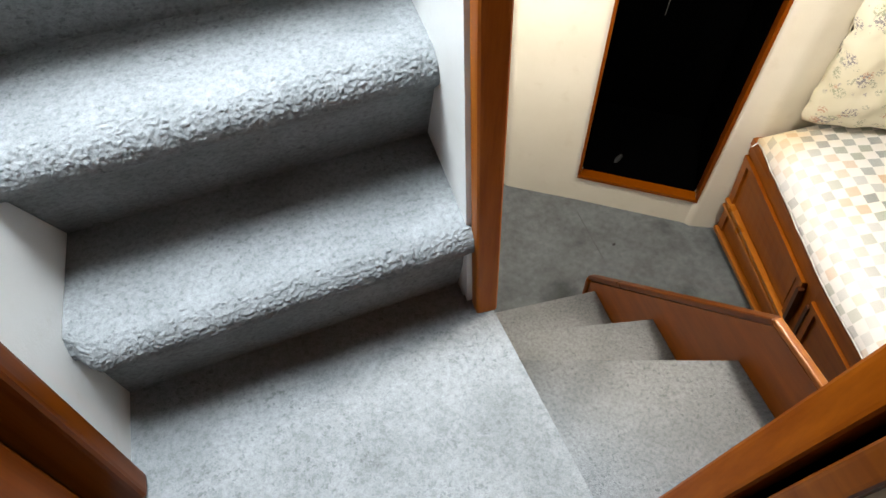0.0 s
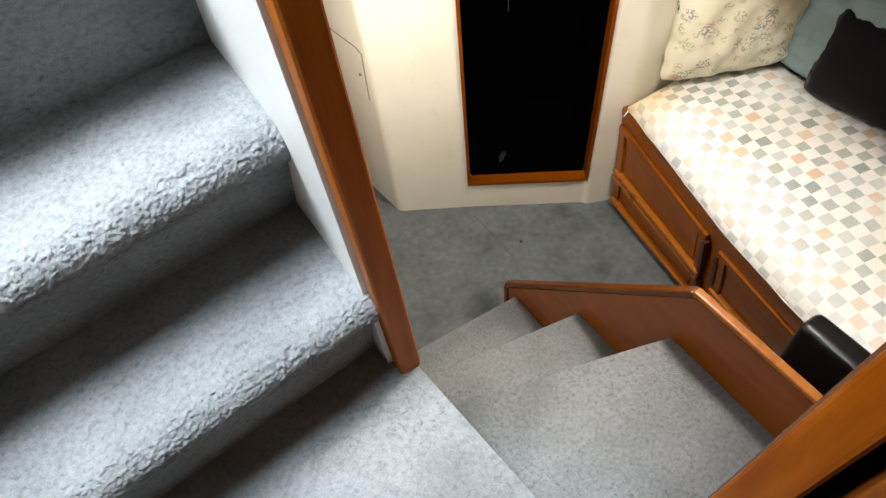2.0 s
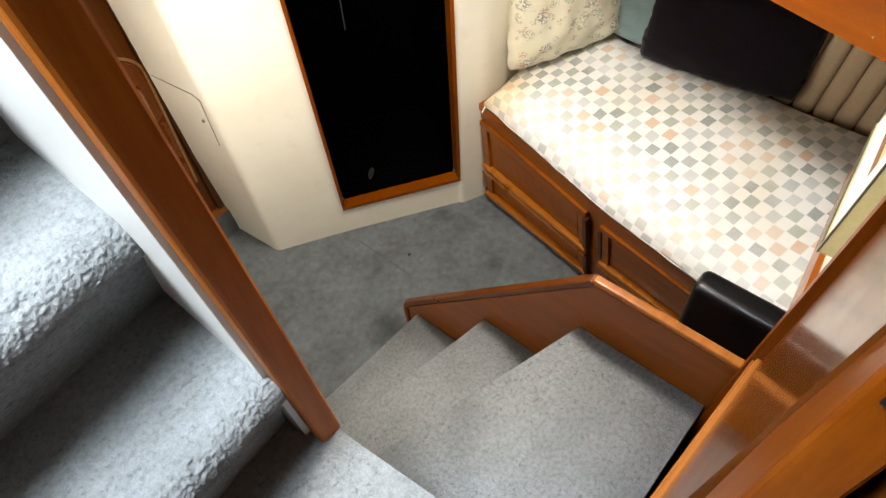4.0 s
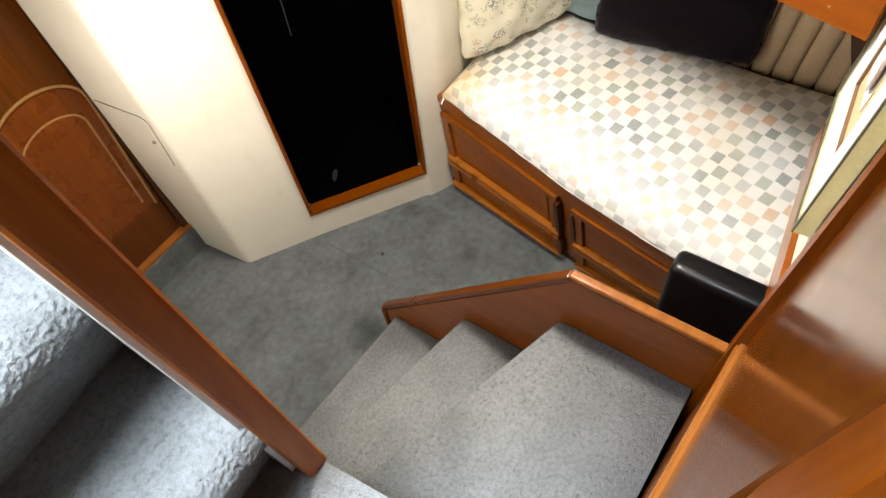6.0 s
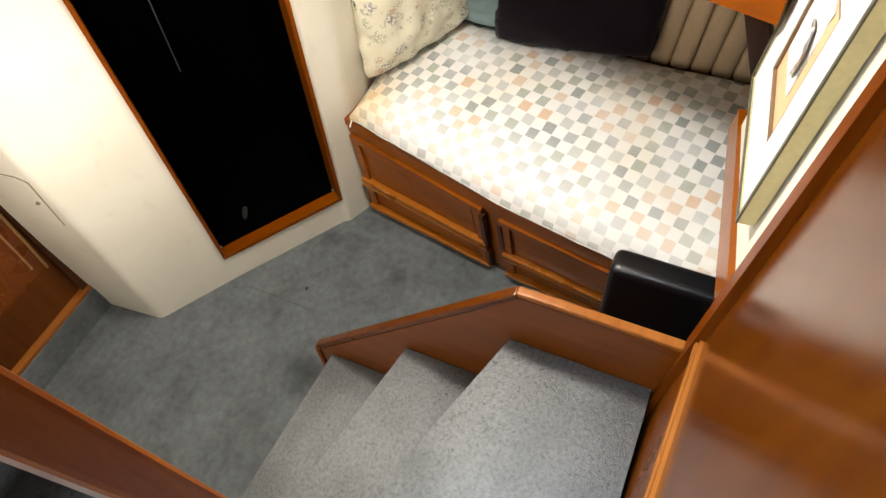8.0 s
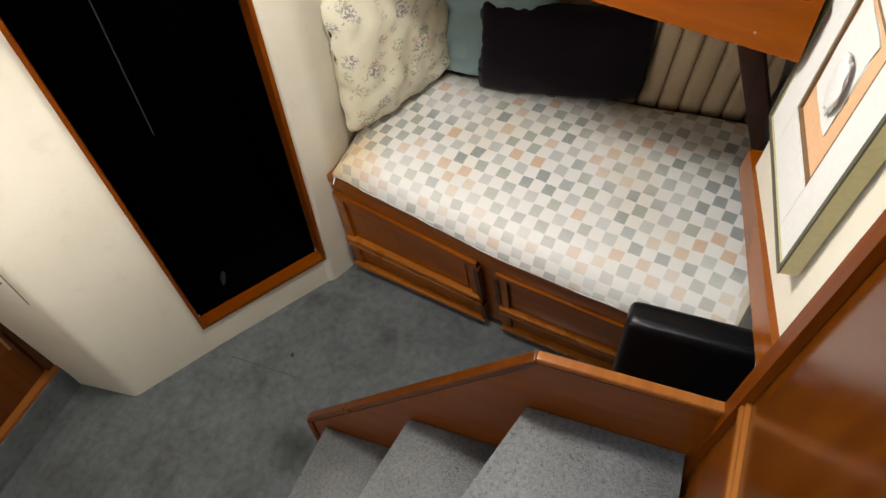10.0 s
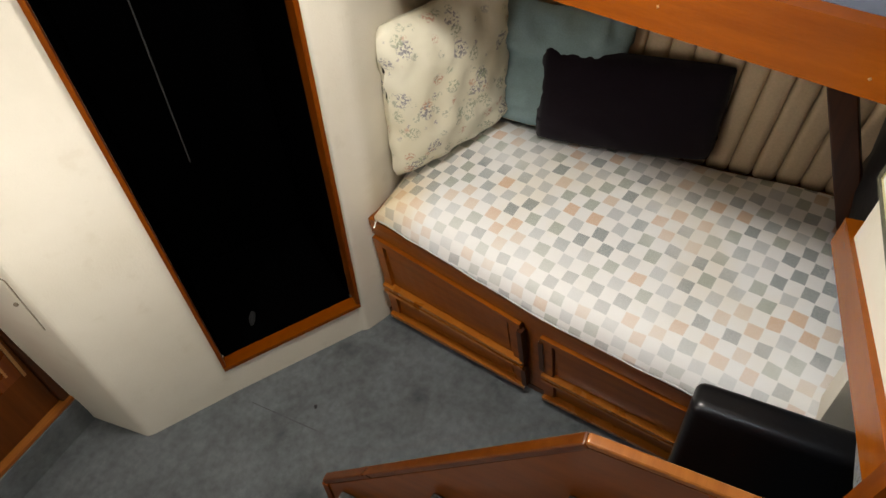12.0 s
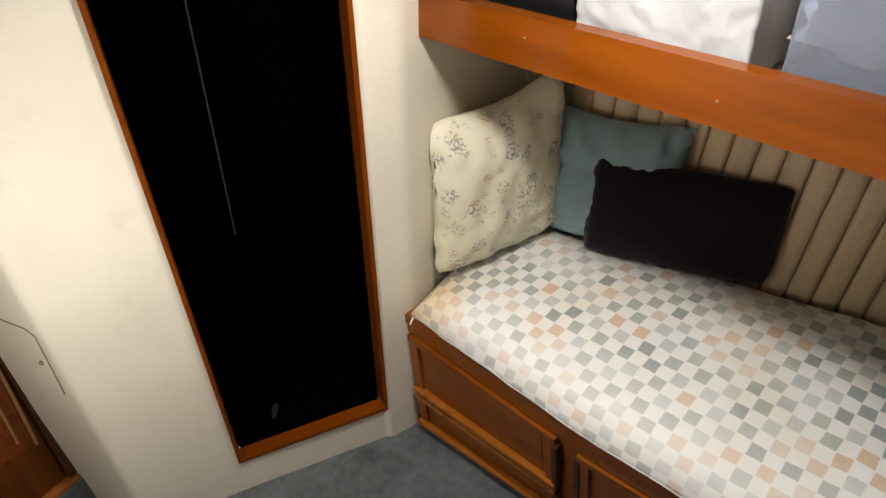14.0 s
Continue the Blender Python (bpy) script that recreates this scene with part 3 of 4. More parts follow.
for i in range(len(prof)):
    bm.faces.new((rings[0][i], rings[0][(i + 1) % 5], rings[1][(i + 1) % 5], rings[1][i]))
placed("board", bm, TEAK_BOARD, side)
# Bright highlight along the level cap is put into its paler teak.
placed("cap", bar((0.934, 0.858, 0.897), (0.934, 1.157, 0.897), 0.019, 0.014, 0.005, 3), TEAK_PALE, side, "worn level cap, its highlight painted in pale teak")
placed("cap", bar((0.934, 1.154, 0.896), (0.934, 1.740, 0.241), 0.023, 0.016, 0.005, 3), TEAK_Y, side)
placed("end_cap", box(0.920, 0.948, 1.729, 1.748, 0.0, 0.235, 0.005), TEAK_Z, side)


# ---- bunk ----
bunk = thing("bunk", pose(1.7, 1.4, 0), "teak bunk base with raised-panel drawers", "bunk")
foot = [(1.585, 1.975), (1.489, 1.386), (1.425, 0.86), (1.40, 0.55)]
head = [(1.531, 1.890), (1.385, 1.360), (1.325, 1.03), (1.27, 0.55)]


def front(y, z):
    """The sloping bunk front: a place on it at y and height z."""
    def at(line):
        for (xa, ya), (xb, yb) in zip(line, line[1:]):
            if y >= yb or (xb, yb) == line[-1]:
                return xa + (xb - xa) * (y - ya) / (yb - ya)
    t = z / 0.51
    return Vector((at(foot) * (1 - t) + at(head) * t, y, z))


def front_panel(y0, y1, z0, z1, d0, d1, bevel=0.0, cols=8):
    """A curved slab on the bunk front between heights and depths."""
    bm = bmesh.new()
    grid = []
    for i in range(cols + 1):
        y = y0 + (y1 - y0) * i / cols
        out = Vector((-1, 0.17, 0.0)).normalized()
        grid.append([bm.verts.new(front(y, z) + out * d) for z, d in ((z0, d0), (z1, d0), (z1, d1), (z0, d1))])
    for a, b in zip(grid, grid[1:]):
        for i in range(4):
            bm.faces.new((a[i], a[(i + 1) % 4], b[(i + 1) % 4], b[i]))
    bm.faces.new(grid[0])
    bm.faces.new(grid[-1])
    return soften(bm, bevel)


placed("base", front_panel(1.96, 0.56, 0.0, 0.50, -0.05, -0.012, 0, 24), TEAK_H, bunk)
placed("top_rail", front_panel(1.945, 0.57, 0.435, 0.503, -0.03, 0.004, 0, 24), TEAK_H, bunk)
placed("toe_rail", front_panel(1.955, 0.57, 0.002, 0.035, -0.03, -0.004, 0, 24), TEAK_DARK, bunk)
placed("base_top", prism([(1.53, 1.925), (1.41, 1.36), (1.35, 1.03), (1.30, 0.56), (2.145, 0.56), (2.145, 1.885), (1.61, 1.915)], 0.48, 0.506), TEAK_H, bunk)
for y0, y1 in ((1.925, 1.432), (1.372, 0.90)):
    door = placed("drawer_front", front_panel(y0, y1, 0.040, 0.433, -0.03, 0.002, 0, 10), TEAK_H, bunk)

    def trim_bar(name, ya, yb, z0, z1, d, material, cols=10):
        b = front_panel(ya, yb, z0, z1, -0.02, d, 0.003, cols)
        b.transform(bunk.matrix_world.inverted())
        return part(name, b, material, door)

    trim_bar("moulding", y0, y1, 0.040, 0.058, 0.024, TEAK_H_PALE)
    trim_bar("moulding", y0, y1, 0.172, 0.186, 0.023, TEAK_H_PALE)
    trim_bar("moulding", y0, y1, 0.200, 0.214, 0.023, TEAK_H_PALE)
    trim_bar("moulding", y0, y1, 0.405, 0.428, 0.014, TEAK_H)
    for ya, yb in ((y0, y0 - 0.03), (y1 + 0.03, y1)):
        trim_bar("stile", ya, yb, 0.060, 0.404, 0.012, TEAK_H, 1)
    trim_bar("panel", y0 - 0.045, y1 + 0.045, 0.228, 0.392, 0.005, TEAK_H)
    trim_bar("panel", y0 - 0.045, y1 + 0.045, 0.070, 0.160, 0.005, TEAK_H)
placed("centre_stile", front_panel(1.431, 1.373, 0.040, 0.433, -0.03, -0.004, 0, 2), TEAK_H, bunk)
placed("finger_pull", front_panel(1.438, 1.424, 0.225, 0.40, 0.0, 0.021, 0.003, 1), TEAK_DARK, bunk, "dark finger pull slot")
placed("finger_pull", front_panel(1.438, 1.424, 0.06, 0.17, 0.0, 0.021, 0.003, 1), TEAK_DARK, bunk, "dark finger pull slot")
placed("finger_pull", front_panel(1.378, 1.366, 0.235, 0.40, 0.0, 0.017, 0.003, 1), TEAK_DARK, bunk, "dark finger pull slot")


def cushion_mesh():
    """The checked mattress: a puffed slab over the bunk outline."""
    n_u, n_v = 40, 30
    bm = bmesh.new()
    uv = bm.loops.layers.uv.new("UVMap")

    def plan(u, v):
        y = 1.90 + (0.58 - 1.90) * u
        f = front(min(y, 1.89), 0.51)
        x0 = f.x - 0.006
        x1 = 2.02
        return Vector((x0 + (x1 - x0) * v, y - 0.0 * v, 0))

    top, bot = [], []
    for i in range(n_u + 1):
        rt, rb = [], []
        for j in range(n_v + 1):
            p = plan(i / n_u, j / n_v)
            e = min(j / n_v * 24, (n_v - j) / n_v * 24, i / n_u * 34, (n_u - i) / n_u * 34)
            lift = 0.062 * (1 - math.exp(-e * 1.1)) + 0.026 * min(1, e / 8)
            z = 0.513 + 0.012 + lift + 0.006 * noise.noise((p.x * 6, p.y * 6, 0))
            rt.append(bm.verts.new((p.x, p.y, z)))
            rb.append(bm.verts.new((p.x, p.y, 0.511)))
        top.append(rt)
        bot.append(rb)
    for i in range(n_u):
        for j in range(n_v):
            bm.faces.new((top[i][j], top[i + 1][j], top[i + 1][j + 1], top[i][j + 1]))
            bm.faces.new((bot[i][j], bot[i][j + 1], bot[i + 1][j + 1], bot[i + 1][j]))
    rim = [(i, 0) for i in range(n_u)] + [(n_u, j) for j in range(n_v)] + [(i, n_v) for i in range(n_u, 0, -1)] + [(0, j) for j in range(n_v, 0, -1)]
    for a, b in zip(rim, rim[1:] + rim[:1]):
        bm.faces.new((bot[a[0]][a[1]], bot[b[0]][b[1]], top[b[0]][b[1]], top[a[0]][a[1]]))
    ang = radians(-11)
    for fc in bm.faces:
        for lp in fc.loops:
            p = lp.vert.co
            z = p.z - 0.59
            lp[uv].uv = (p.x * math.cos(ang) + p.y * math.sin(ang) + z, -p.x * math.sin(ang) + p.y * math.cos(ang))
    return bm


bm = cushion_mesh()
mattress = tagged(mesh_object("mattress", bm, CHECKER, True), "white bunk mattress with grey, peach and sage squares", "mattress")

# Tufted backrest on the hull side.


def sheared(bm, k, z0):
    for v in bm.verts:
        v.co.y += k * (v.co.z - z0)
    return bm


back = thing("backrest", pose(2.0, 1.3, 0.6), "beige channel-tufted vinyl backrest behind the bunk", "backrest")
for i in range(18):
    y = 0.66 + i * 0.060
    placed("channel", sheared(box(2.026, 2.075, y, y + 0.059, 0.535, 1.18, 0.018, 3), -0.09, 0.535), BEIGE_VINYL, back, "", True)
placed("backing", box(2.075, 2.10, 0.70, 1.64, 0.535, 1.19), TEAK_DARK, back)


# ---- pillows ----
def pillow(w, h, t, n=26, pinch=0.12, seed=0.0, wrinkle=0.006, corner=0.05, ear=None):
    bm = bmesh.new()
    sides = []
    for sgn in (1, -1):
        rows = []
        for i in range(n + 1):
            row = []
            for j in range(n + 1):
                u, v = 2 * i / n - 1, 2 * j / n - 1
                edge = (1 - abs(u) ** 2.6) * (1 - abs(v) ** 2.6)
                z = sgn * (t / 2 * edge ** 0.45)
                x = u * w / 2 * (1 - pinch * (1 - v * v) * abs(u) ** 3 * 0.4)
                y = v * h / 2 * (1 - pinch * (1 - u * u) * abs(v) ** 3 * 0.4)
                k = 1 - corner * 0.5 * (abs(u) * abs(v)) ** 6
                x, y = x * k, y * k
                if ear:
                    q = max(0.0, 1 - math.hypot(u - ear[0], v - ear[1]) / 1.1) ** 2
                    x, y = x + ear[2] * q, y + ear[3] * q
                wr = wrinkle * noise.noise((x * 22 + seed, y * 22, sgn * 3 + z * 5)) + 0.5 * wrinkle * noise.noise((x * 55 + seed, y * 55, sgn))
                row.append(bm.verts.new((x + wr * (1 - edge), y, z + sgn * wr * min(1, edge * 4))))
            rows.append(row)
        sides.append(rows)
    for k, rows in enumerate(sides):
        for i in range(n):
            for j in range(n):
                q = (rows[i][j], rows[i + 1][j], rows[i + 1][j + 1], rows[i][j + 1])
                bm.faces.new(q if k == 0 else q[::-1])
    bmesh.ops.remove_doubles(bm, verts=bm.verts, dist=0.003)
    return bm


def stand_pillow(name, bm, material, m, label):
    ob = mesh_object(name, bm, material, True)
    ob.matrix_world = m
    return tagged(ob, label, "pillow")


def facing(centre, width_dir, up_dir):
    w = Vector(width_dir).normalized()
    u = Vector(up_dir)
    u = (u - w * u.dot(w)).normalized()
    m = Matrix((w, u, w.cross(u))).transposed().to_4x4()
    m.translation = centre
    return m


stand_pillow("dark_pillow", pillow(0.47, 0.275, 0.10, seed=2, pinch=0.03, wrinkle=0.004, corner=0.09), PLUM, facing((1.955, 1.352, 0.737), (0.09, -0.47, -0.020), (0.10, 0, 1)), "dark plum velvet lumbar pillow leaning on the backrest")
stand_pillow("floral_pillow", pillow(0.41, 0.45, 0.15, seed=5, pinch=0.18, wrinkle=0.013, corner=0.11, ear=(1, 1, 0.0, 0.05)), FLORAL, facing((1.785, 1.782, 0.826), (0.336, -0.150, 0), (0.0, -0.02, 1)), "cream cotton pillow with small faded flowers")
stand_pillow("sage_pillow", pillow(0.40, 0.37, 0.13, seed=9, pinch=0.22, wrinkle=0.020, ear=(-1, 1, -0.045, 0.055)), SAGE, facing((1.975, 1.565, 0.788), (0.03, -0.40, 0), (0.06, 0, 1)), "grey-green cotton throw pillow in the bunk corner")

# ---- upper shelf with its beam ----
shelf = thing("upper_berth", pose(1.7, 1.4, 1.245), "varnished teak upper berth with a deep front board", "berth")
BE_A, BE_B = Vector((1.592, 1.905)), Vector((1.318, 0.892))
u = (BE_B - BE_A).normalized()
nrm = Vector((-u.y, u.x))
placed("front_board", prism([tuple(BE_A), tuple(BE_B), tuple(BE_B + nrm * 0.03), tuple(BE_A + nrm * 0.03)], 1.245, 1.336, 0.008, 4), TEAK_BEAM, shelf)
placed("platform", prism([tuple(BE_A + nrm * 0.031), tuple(BE_B + nrm * 0.031), (2.14, 0.90), (2.14, 1.89)], 1.275, 1.30), BEIGE_VINYL, shelf)

# ---- black leather chair back ----
chair = thing("leather_chair", pose(1.2, 0.9, 0.0), "black padded leather chair beside the bunk", "chair")
placed("backrest", raked(box(1.135, 1.20, 0.66, 1.03, 0.33, 0.752, 0.022, 4), 0.0, 0.04, 0.77), LEATHER, chair, "", True)
placed("seat", box(1.20, 1.33, 0.67, 1.015, 0.33, 0.42, 0.02, 3), LEATHER, chair, "", True)
for x in (1.145, 1.30):
    for y in (0.69, 0.99):
        placed("leg", box(x, x + 0.03, y - 0.015, y + 0.015, 0.0, 0.335, 0.003), TEAK_DARK, chair)

# ---- picture on the cream wall ----
PU = (CB - PB).normalized()
PN = Vector((-PU.y, PU.x))


def on_wall(x, d):
    p = PB + PU * ((x - PB.x) / PU.x) + PN * (d - 0.012)
    return (p.x, p.y)


def wall_box(x0, x1, d0, d1, z0, z1, bevel=0.0):
    return raked(prism([on_wall(x0, d0), on_wall(x1, d0), on_wall(x1, d1), on_wall(x0, d1)], z0, z1, bevel))


FRAME_PAINT = plain_material("pale_yellow_frame", (0.60, 0.53, 0.28), 0.45, vary=0.9)
FRAME_EDGE = plain_material("dark_frame_edge", (0.10, 0.095, 0.06), 0.5)
MAT_WHITE = plain_material("white_mount_board", (0.70, 0.695, 0.67), 0.8, vary=0.95)
PEACH = plain_material("peach_paper", (0.72, 0.43, 0.24), 0.85, vary=0.9)
pic = thing("picture", pose(*on_wall(1.19, 0.002), 1.12), "framed shell relief with a white mount and pale frame", "picture")
X0, X1, Z0, Z1 = 1.035, 1.352, 1.118, 1.50
placed("backing", wall_box(X0 + 0.004, X1 - 0.004, 0.001, 0.012, Z0 + 0.004, Z1 - 0.004), FRAME_PAINT, pic)
for a, b, c, d in ((X0, X0 + 0.006, Z0, Z1), (X1 - 0.006, X1, Z0, Z1), (X0 + 0.0065, X1 - 0.0065, Z0, Z0 + 0.006), (X0 + 0.0065, X1 - 0.0065, Z1 - 0.006, Z1)):
    placed("frame", wall_box(a, b, 0.001, 0.024, c, d, 0.001), FRAME_PAINT, pic)
    placed("frame_edge", wall_box(a - 0.0008, b + 0.0008, 0.0245, 0.027, c, d), FRAME_EDGE, pic, "thin dark front edge of the frame")
mx, mz = 0.078, 0.085
for a, b, c, d in ((X0 + 0.007, X0 + mx, Z0 + 0.007, Z1 - 0.007), (X1 - mx, X1 - 0.007, Z0 + 0.007, Z1 - 0.007), (X0 + mx + 0.0005, X1 - mx - 0.0005, Z0 + 0.007, Z0 + mz), (X0 + mx + 0.0005, X1 - mx - 0.0005, Z1 - mz, Z1 - 0.007)):
    placed("mount", wall_box(a, b, 0.0125, 0.022, c, d, 0.001), MAT_WHITE, pic)
placed("paper", wall_box(X0 + mx, X1 - mx, 0.0125, 0.016, Z0 + mz, Z1 - mz), PEACH, pic, "peach backing paper with a torn edge")
LINING = plain_material("brown_recess_lining", (0.20, 0.12, 0.06), 0.7)
for a, b, c, d in ((X0 + mx + 0.001, X0 + mx + 0.006, Z0 + mz, Z1 - mz), (X1 - mx - 0.006, X1 - mx - 0.001, Z0 + mz, Z1 - mz), (X0 + mx + 0.007, X1 - mx - 0.007, Z0 + mz + 0.001, Z0 + mz + 0.006), (X0 + mx + 0.007, X1 - mx - 0.007, Z1 - mz - 0.006, Z1 - mz - 0.001)):
    placed("recess_edge", wall_box(a, b, 0.0165, 0.021, c, d), LINING, pic, "thin brown edge of the recess")
inner = wall_box(X0 + mx + 0.045, X1 - mx - 0.012, 0.0165, 0.018, Z0 + mz + 0.05, Z1 - mz - 0.02)
bmesh.ops.subdivide_edges(inner, edges=inner.edges[:], cuts=6)
for v in inner.verts:
    v.co.z += 0.006 * noise.noise((v.co.x * 60, v.co.y * 60, v.co.z * 60))
    v.co.x += 0.006 * noise.noise((v.co.z * 60, v.co.x * 60, 3))
placed("torn_paper", inner, MAT_WHITE, pic)
shell = bmesh.new()
bmesh.ops.create_icosphere(shell, subdivisions=4, radius=1.0)
for v in shell.verts:
    k = 1 + 0.22 * noise.noise(v.co * 3.0) + 0.16 * noise.noise(v.co * 8.0)
    v.co = Vector((v.co.x * 0.034 * k, v.co.y * 0.006 * k, v.co.z * 0.038 * k))
sx, sy = on_wall((X0 + X1) / 2, 0.022)
shell.transform(Matrix.Translation((sx, sy - 0.07 * 0.31, 1.31)))
placed("shell", shell, MAT_WHITE, pic, "white knobbly shell", True)

# ---- access hatch in the cream corner ----
HATCH_LINE = plain_material("grey_brown_seam", (0.27, 0.22, 0.155), 0.8)


def facet(y, d):
    """A place on the short cream face beside the corner, d proud of it."""
    return (0.897 - 0.0958 * (y - 2.400) - d, y)


hatch = thing("access_hatch", pose(*facet(2.50, 0), 0.6), "cream access hatch with a thin seam and small latch", "hatch")
placed("cover", leaned(prism([facet(2.625, 0.0005), facet(2.625, 0.0016), facet(2.442, 0.0016), facet(2.442, 0.0005)], 0.575, 0.775)), CREAM, hatch)
for (ya, za), (yb, zb) in (((2.625, 0.778), (2.450, 0.783)), ((2.450, 0.783), (2.424, 0.770)), ((2.424, 0.770), (2.438, 0.575))):
    placed("seam", leaned(bar((*facet(ya, 0.0012), za), (*facet(yb, 0.0012), zb), 0.0018, 0.0024, 0, 1, (1, 0.1, 0))), HATCH_LINE, hatch)
knob = bmesh.new()
bmesh.ops.create_uvsphere(knob, u_segments=12, v_segments=8, radius=0.006)
knob.transform(Matrix.Translation((*facet(2.455, 0.003), 0.676)))
placed("latch", leaned(knob), HATCH_LINE, hatch, "small metal latch", True)

# ---- inlaid arch on the cabin door ----
inlay = thing("door_inlay", pose(0.75, 2.625, 0.7), "pale curved inlay with a dark panel on the teak door", "inlay")
INLAY = plain_material("pale_boxwood", (0.38, 0.19, 0.065), 0.4)
DARK_RED = teak_material("dark_red_panel", (0.115, 0.025, 0.003), (0.17, 0.042, 0.004), 0.25, "z")


def ribbon(pts, width, depth, y):
    bm = bmesh.new()
    out = []
    pts = [Vector(p) for p in pts]
    for i, p in enumerate(pts):
        t = (pts[min(i + 1, len(pts) - 1)] - pts[max(i - 1, 0)]).normalized()
        q = Vector((-t.y, t.x)) * width / 2
        out.append([bm.verts.new((a.x, yy, a.y)) for a, yy in ((p + q, y), (p - q, y), (p - q, y - depth), (p + q, y - depth))])
    for a, b in zip(out, out[1:]):
        for i in range(4):
            bm.faces.new((a[i], a[(i + 1) % 4], b[(i + 1) % 4], b[i]))
    bm.faces.new(out[0])
    bm.faces.new(out[-1])
    return bm


def arch(cx, cz, w, h, foot, steps=20):
    right = [(cx + w * math.cos(radians(a)), cz + h * math.sin(radians(a))) for a in np.linspace(0, 180, steps)]
    return [(cx + w * 0.86, foot)] + right + [(cx - w * 0.86, foot)]


placed("arch_line", ribbon(arch(0.70, 0.76, 0.145, 0.105, 0.30), 0.008, 0.003, 2.6245), INLAY, inlay)
placed("arch_line", ribbon(arch(0.70, 0.70, 0.105, 0.07, 0.34), 0.006, 0.003, 2.6245), INLAY, inlay)
dark = bmesh.new()
ring = [dark.verts.new((x, 2.6240, z)) for x, z in arch(0.70, 0.755, 0.138, 0.098, 0.31)]
ring2 = [dark.verts.new((v.co.x, 2.6225, v.co.z)) for v in ring]
dark.faces.new(ring)
dark.faces.new(ring2)
for i in range(len(ring)):
    j = (i + 1) % len(ring)
    dark.faces.new((ring[i], ring[j], ring2[j], ring2[i]))
placed("panel", dark, DARK_RED, inlay, "dark red veneer panel")

# ---- locker cord and its small weight ----
cord = thing("hanging_cord", pose(1.20, 2.10, 0.90), "thin grey cord hanging in the dark locker", "cord")
placed("line", bar((1.206, 2.105, 0.90), (1.169, 2.000, 1.78), 0.0024, 0.0024, 0, 1, (0, 1, 0)), CORD, cord)
lump = bmesh.new()
bmesh.ops.create_icosphere(lump, subdivisions=2, radius=1)
for v in lump.verts:
    v.co = Vector((v.co.x * 0.030, v.co.y * 0.010, v.co.z * 0.005)) * (1 + 0.3 * noise.noise(v.co * 2))
lump.transform(pose(1.30, 2.268, 0.158, 0, 0, 35))
tagged(mesh_object("crumpled_rag", lump, plain_material("dull_grey_rag", (0.010, 0.010, 0.010), 0.9), True), "small grey rag on the locker floor", "rag")

# ---- dark alcove past the cream wall ----
tagged(mesh_object("alcove_post", sheared(box(1.80, 1.84, 0.905, 0.962, 0.60, 1.274, 0.004), 0.38, 1.0), TEAK_DARK), "dark teak post at the bunk's foot end", "post", kind="structure")
# Added panel; its dark teak stands in for shade deep in the alcove.
tagged(mesh_object("alcove_back", box(1.30, 2.15, 0.50, 0.54, 0.507, 1.274), TEAK_DARK), "panel added behind the bunk's foot, dark for the alcove's shade", "wall", kind="structure")
BAG = plain_material("black_nylon", (0.008, 0.008, 0.010), 0.45, 60, 0.6, 0.6)
BLUE = plain_material("blue_fabric", (0.10, 0.24, 0.36), 0.8)


def lumpy(w, d, h, seed, amount=0.18):
    bm = bmesh.new()
    bmesh.ops.create_cube(bm, size=1)
    bmesh.ops.subdivide_edges(bm, edges=bm.edges[:], cuts=7, use_grid_fill=True)
    for v in bm.verts:
        c = v.co.copy()
        r = c.normalized() * 0.62
        c = c.lerp(r, 0.38)
        c *= 1 + amount * noise.noise((c.x * 5 + seed, c.y * 5, c.z * 5)) + amount * 0.5 * noise.noise((c.x * 13 + seed, c.y * 13, c.z * 13))
        v.co = Vector((c.x * w, c.y * d, c.z * h))
    low = min(v.co.z for v in bm.verts)
    for v in bm.verts:
        v.co.z -= low
    return bm


ob = tagged(mesh_object("black_bag", lumpy(0.30, 0.22, 0.56, 2.0), BAG, True), "crumpled black nylon bag at the bunk's foot", "bag")
ob.matrix_world = pose(1.78, 0.70, 0.585)
ob = tagged(mesh_object("blue_cloth", lumpy(0.12, 0.08, 0.44, 6.0), BLUE, True), "folded blue cloth beside the black bag", "cloth")
ob.matrix_world = pose(1.61, 0.755, 0.59)

# ---- things on the upper berth ----
PLASTIC_WHITE = plain_material("white_plastic_sack", (0.38, 0.385, 0.39), 0.5, 40, 0.96, 0.3)
BLACK_BOX = plain_material("black_case", (0.006, 0.006, 0.007), 0.4)
CLOTH = plain_material("pale_linen", (0.76, 0.70, 0.67), 0.9, 60, 0.85, 0.4)


def bin_plastic():
    n = Nodes("frosted_plastic")
    n.bump(n.noise(30, 3), 0.1, 0.002)
    return n.out(n.mix(n.noise(9, 3), (0.55, 0.61, 0.74), (0.64, 0.70, 0.81)), 0.18, Transmission_Weight=0.85, IOR=1.1)


FROSTED = bin_plastic()
BIN_BASE = plain_material("blue_grey_plastic", (0.17, 0.21, 0.28), 0.4, 40, 0.9, 0.1)
BZ = 1.301


def on_berth(s, d):
    p = BE_A + u * s + nrm * d
    return (p.x, p.y)


def berth_box(s0, s1, d0, d1, z0, z1, bevel=0.0, seg=3):
    return prism([on_berth(s0, d0), on_berth(s1, d0), on_berth(s1, d1), on_berth(s0, d1)], z0, z1, bevel, seg)


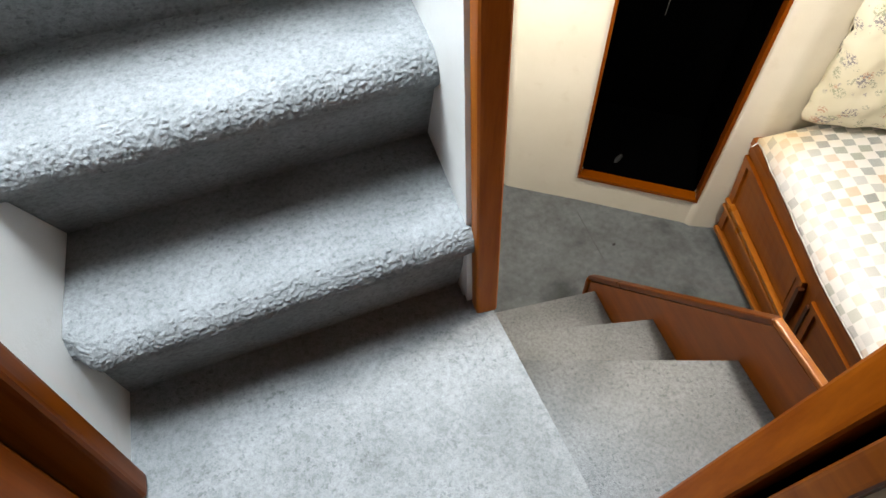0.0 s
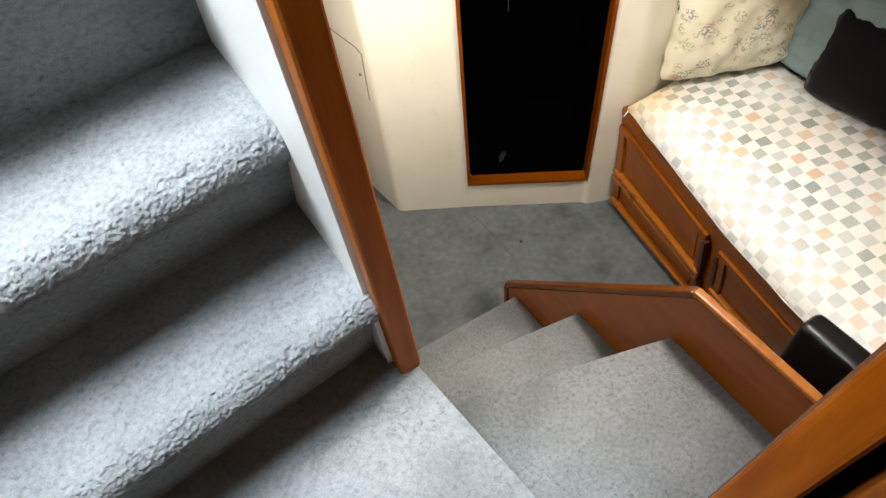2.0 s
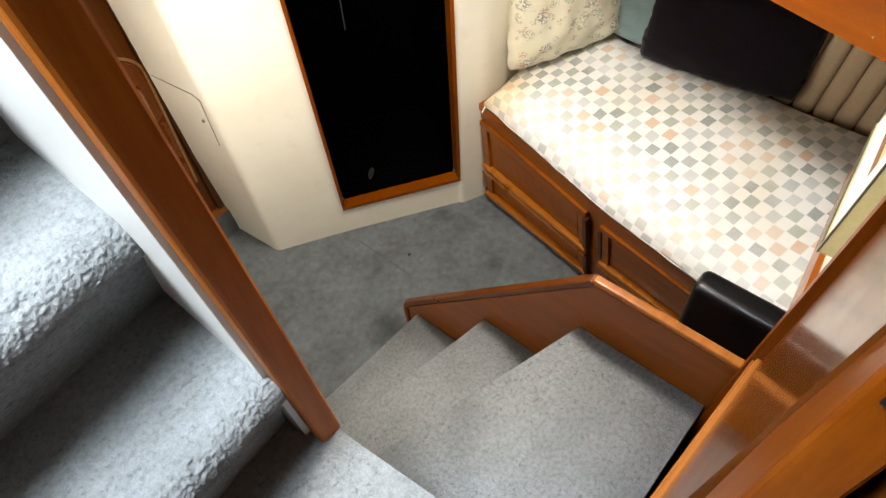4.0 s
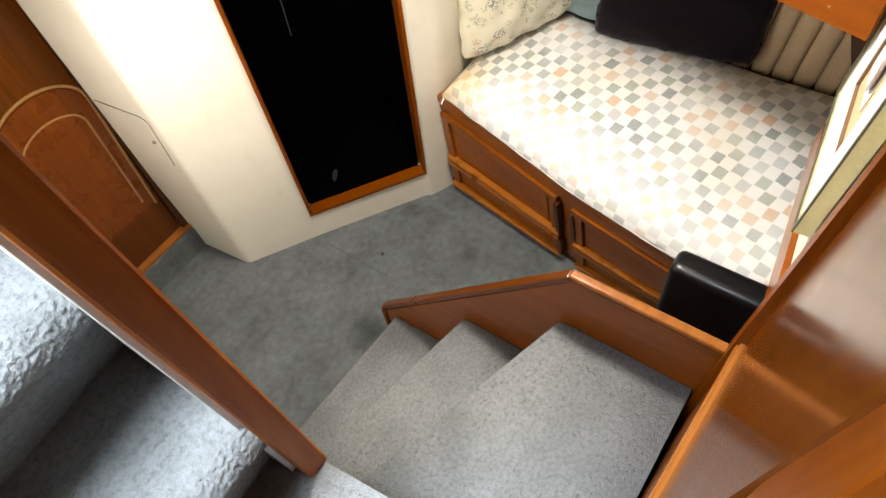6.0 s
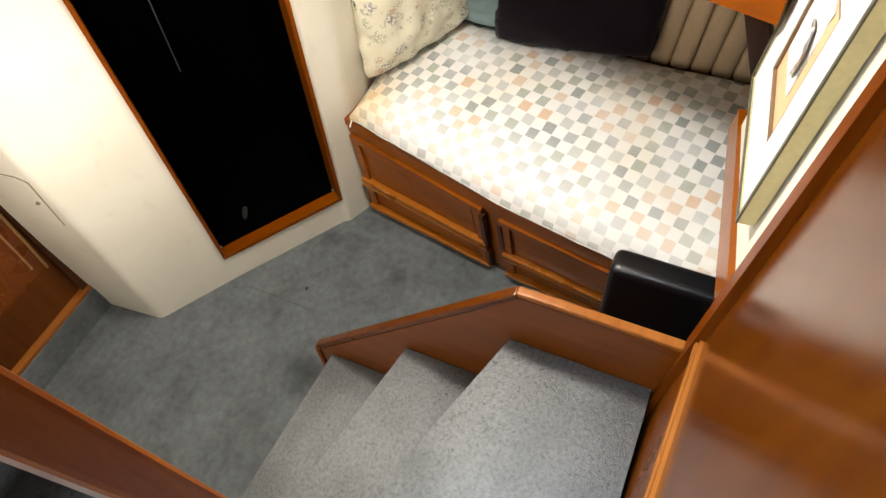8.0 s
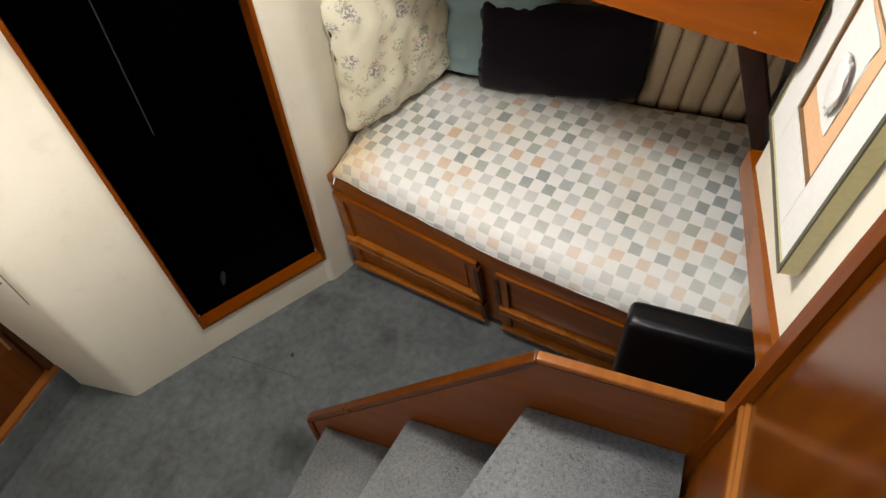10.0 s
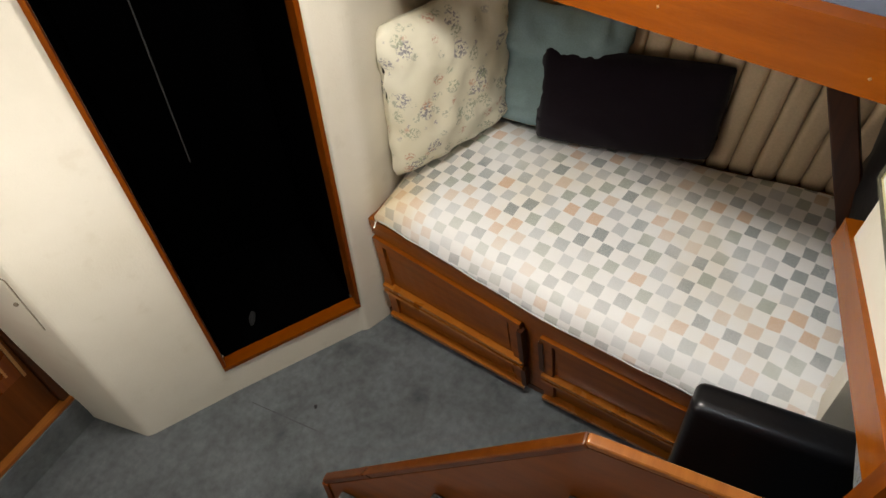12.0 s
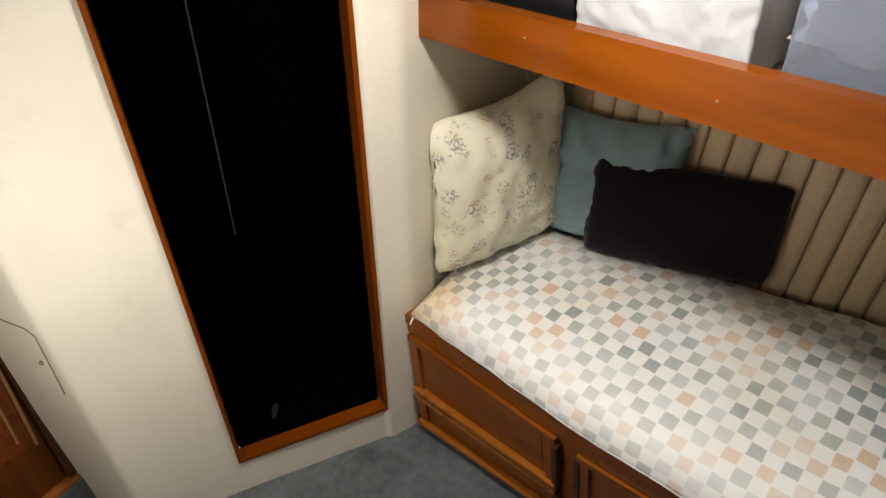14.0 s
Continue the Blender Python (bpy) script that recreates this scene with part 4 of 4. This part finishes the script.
tagged(mesh_object("black_case", berth_box(0.05, 0.385, 0.06, 0.36, BZ, 1.52, 0.012), BLACK_BOX), "black hard case on the upper berth", "case")
sack = bmesh.new()
bmesh.ops.create_cube(sack, size=1)
bmesh.ops.subdivide_edges(sack, edges=sack.edges[:], cuts=44, use_grid_fill=True)
for v in sack.verts:
    c = v.co.copy()
    c = c.lerp(c.normalized() * 0.66, 0.12)
    fold = 0.30 - abs(noise.noise((c.x * 3.2 + 4, c.y * 4.0, c.z * 3.4)))
    crease = min(0.10, abs(noise.noise((c.x * 6 + 1, c.y * 8, c.z * 6 + c.x * 4)))) - 0.05
    fine = 0.25 - abs(noise.noise((c.x * 14 + 1, c.y * 15, c.z * 13)))
    c *= 1 + 0.035 * fold + 0.22 * crease + 0.03 * fine
    p = on_berth(0.555 + c.x * 0.300, 0.212 + c.y * 0.34)
    v.co = Vector((p[0], p[1], max(BZ + 0.001, BZ + 0.155 + c.z * 0.34)))
tagged(mesh_object("white_sack", sack, PLASTIC_WHITE, True), "white crinkled plastic sack on the upper berth", "sack")
tub = thing("storage_bin", pose(*on_berth(0.9, 0.2), BZ), "frosted bluish plastic storage bin holding pale linen", "bin")
placed("wall", berth_box(0.755, 1.0, 0.040, 0.043, BZ, 1.58), FROSTED, tub)
placed("wall", berth_box(0.755, 1.0, 0.37, 0.373, BZ, 1.58), FROSTED, tub)
placed("wall", berth_box(0.752, 0.755, 0.040, 0.373, BZ, 1.58), FROSTED, tub)
placed("wall", berth_box(1.0, 1.003, 0.040, 0.373, BZ, 1.58), FROSTED, tub)
placed("base", berth_box(0.755, 1.0, 0.0435, 0.3695, BZ, BZ + 0.030), BIN_BASE, tub, "thick blue-grey base")
placed("rim", berth_box(0.748, 1.007, 0.034, 0.0395, 1.565, 1.585, 0.002), FROSTED, tub)
lin = lumpy(0.22, 0.29, 0.125, 11.0, 0.30)
ob = tagged(mesh_object("folded_linen", lin, CLOTH, True), "pale folded linen inside the storage bin", "linen")
ob.matrix_world = pose(*on_berth(0.878, 0.190), BZ + 0.031, 0, 0, -15)

# ---- small things ----
nail = bmesh.new()
bmesh.ops.create_uvsphere(nail, u_segments=8, v_segments=6, radius=0.0022)
NAIL = plain_material("pale_plug", (0.36, 0.17, 0.06), 0.4)
for s, z in ((0.33, 1.30), (0.69, 1.285), (0.98, 1.272)):
    b = nail.copy()
    b.transform(Matrix.Translation((*on_berth(s, -0.0005), z)))
    placed("screw_plug", b, NAIL, shelf, "pale screw plug", True)
nail.free()
lint = bmesh.new()
bmesh.ops.create_icosphere(lint, subdivisions=1, radius=0.006)
for v in lint.verts:
    v.co.z = max(0, v.co.z) * 0.6
    v.co.x *= 1.6
lint.transform(pose(1.184, 1.995, 0.0, 0, 0, 30))
tagged(mesh_object("lint", lint, LEATHER), "dark scrap of lint on the carpet", "lint")
piping = bmesh.new()
pts = [front(1.885 - 1.28 * i / 40, 0.51) for i in range(41)]
rings = []
for i, p in enumerate(pts):
    q = p + Vector((-0.007, 0, 0.006 + 0.010 * noise.noise((i * 0.45, 0, 0))))
    rings.append([piping.verts.new(q + Vector((0.0014 * math.cos(a), 0, 0.0014 * math.sin(a)))) for a in np.linspace(0, 2 * math.pi, 6, endpoint=False)])
for a, b in zip(rings, rings[1:]):
    for i in range(6):
        piping.faces.new((a[i], a[(i + 1) % 6], b[(i + 1) % 6], b[i]))
placed("piping", piping, MAT_WHITE, mattress, "white edge piping", True)
tag = bar((1.523, 1.893, 0.516), (1.500, 1.889, 0.508), 0.004, 0.003, 0.001)
placed("zip_pull", tag, MAT_WHITE, mattress, "white zip pull")

# ---- lamp on the cabin headliner, out of view ----
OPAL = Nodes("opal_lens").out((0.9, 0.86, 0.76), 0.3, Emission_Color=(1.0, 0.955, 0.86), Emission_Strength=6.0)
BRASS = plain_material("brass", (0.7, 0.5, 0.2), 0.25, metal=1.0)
fitting = thing("unseen_cabin_light", pose(1.11, 1.43, 1.80), "out-of-view round brass cabin light with an opal lens", "light", "cabin ceiling lights")
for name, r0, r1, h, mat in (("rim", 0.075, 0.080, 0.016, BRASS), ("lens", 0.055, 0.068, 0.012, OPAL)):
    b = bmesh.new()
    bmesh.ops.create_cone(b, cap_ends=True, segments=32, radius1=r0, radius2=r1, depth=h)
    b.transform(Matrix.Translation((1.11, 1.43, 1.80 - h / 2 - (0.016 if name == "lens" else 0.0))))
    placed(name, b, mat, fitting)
# Unseen copy, added on the divider to go with the fill.
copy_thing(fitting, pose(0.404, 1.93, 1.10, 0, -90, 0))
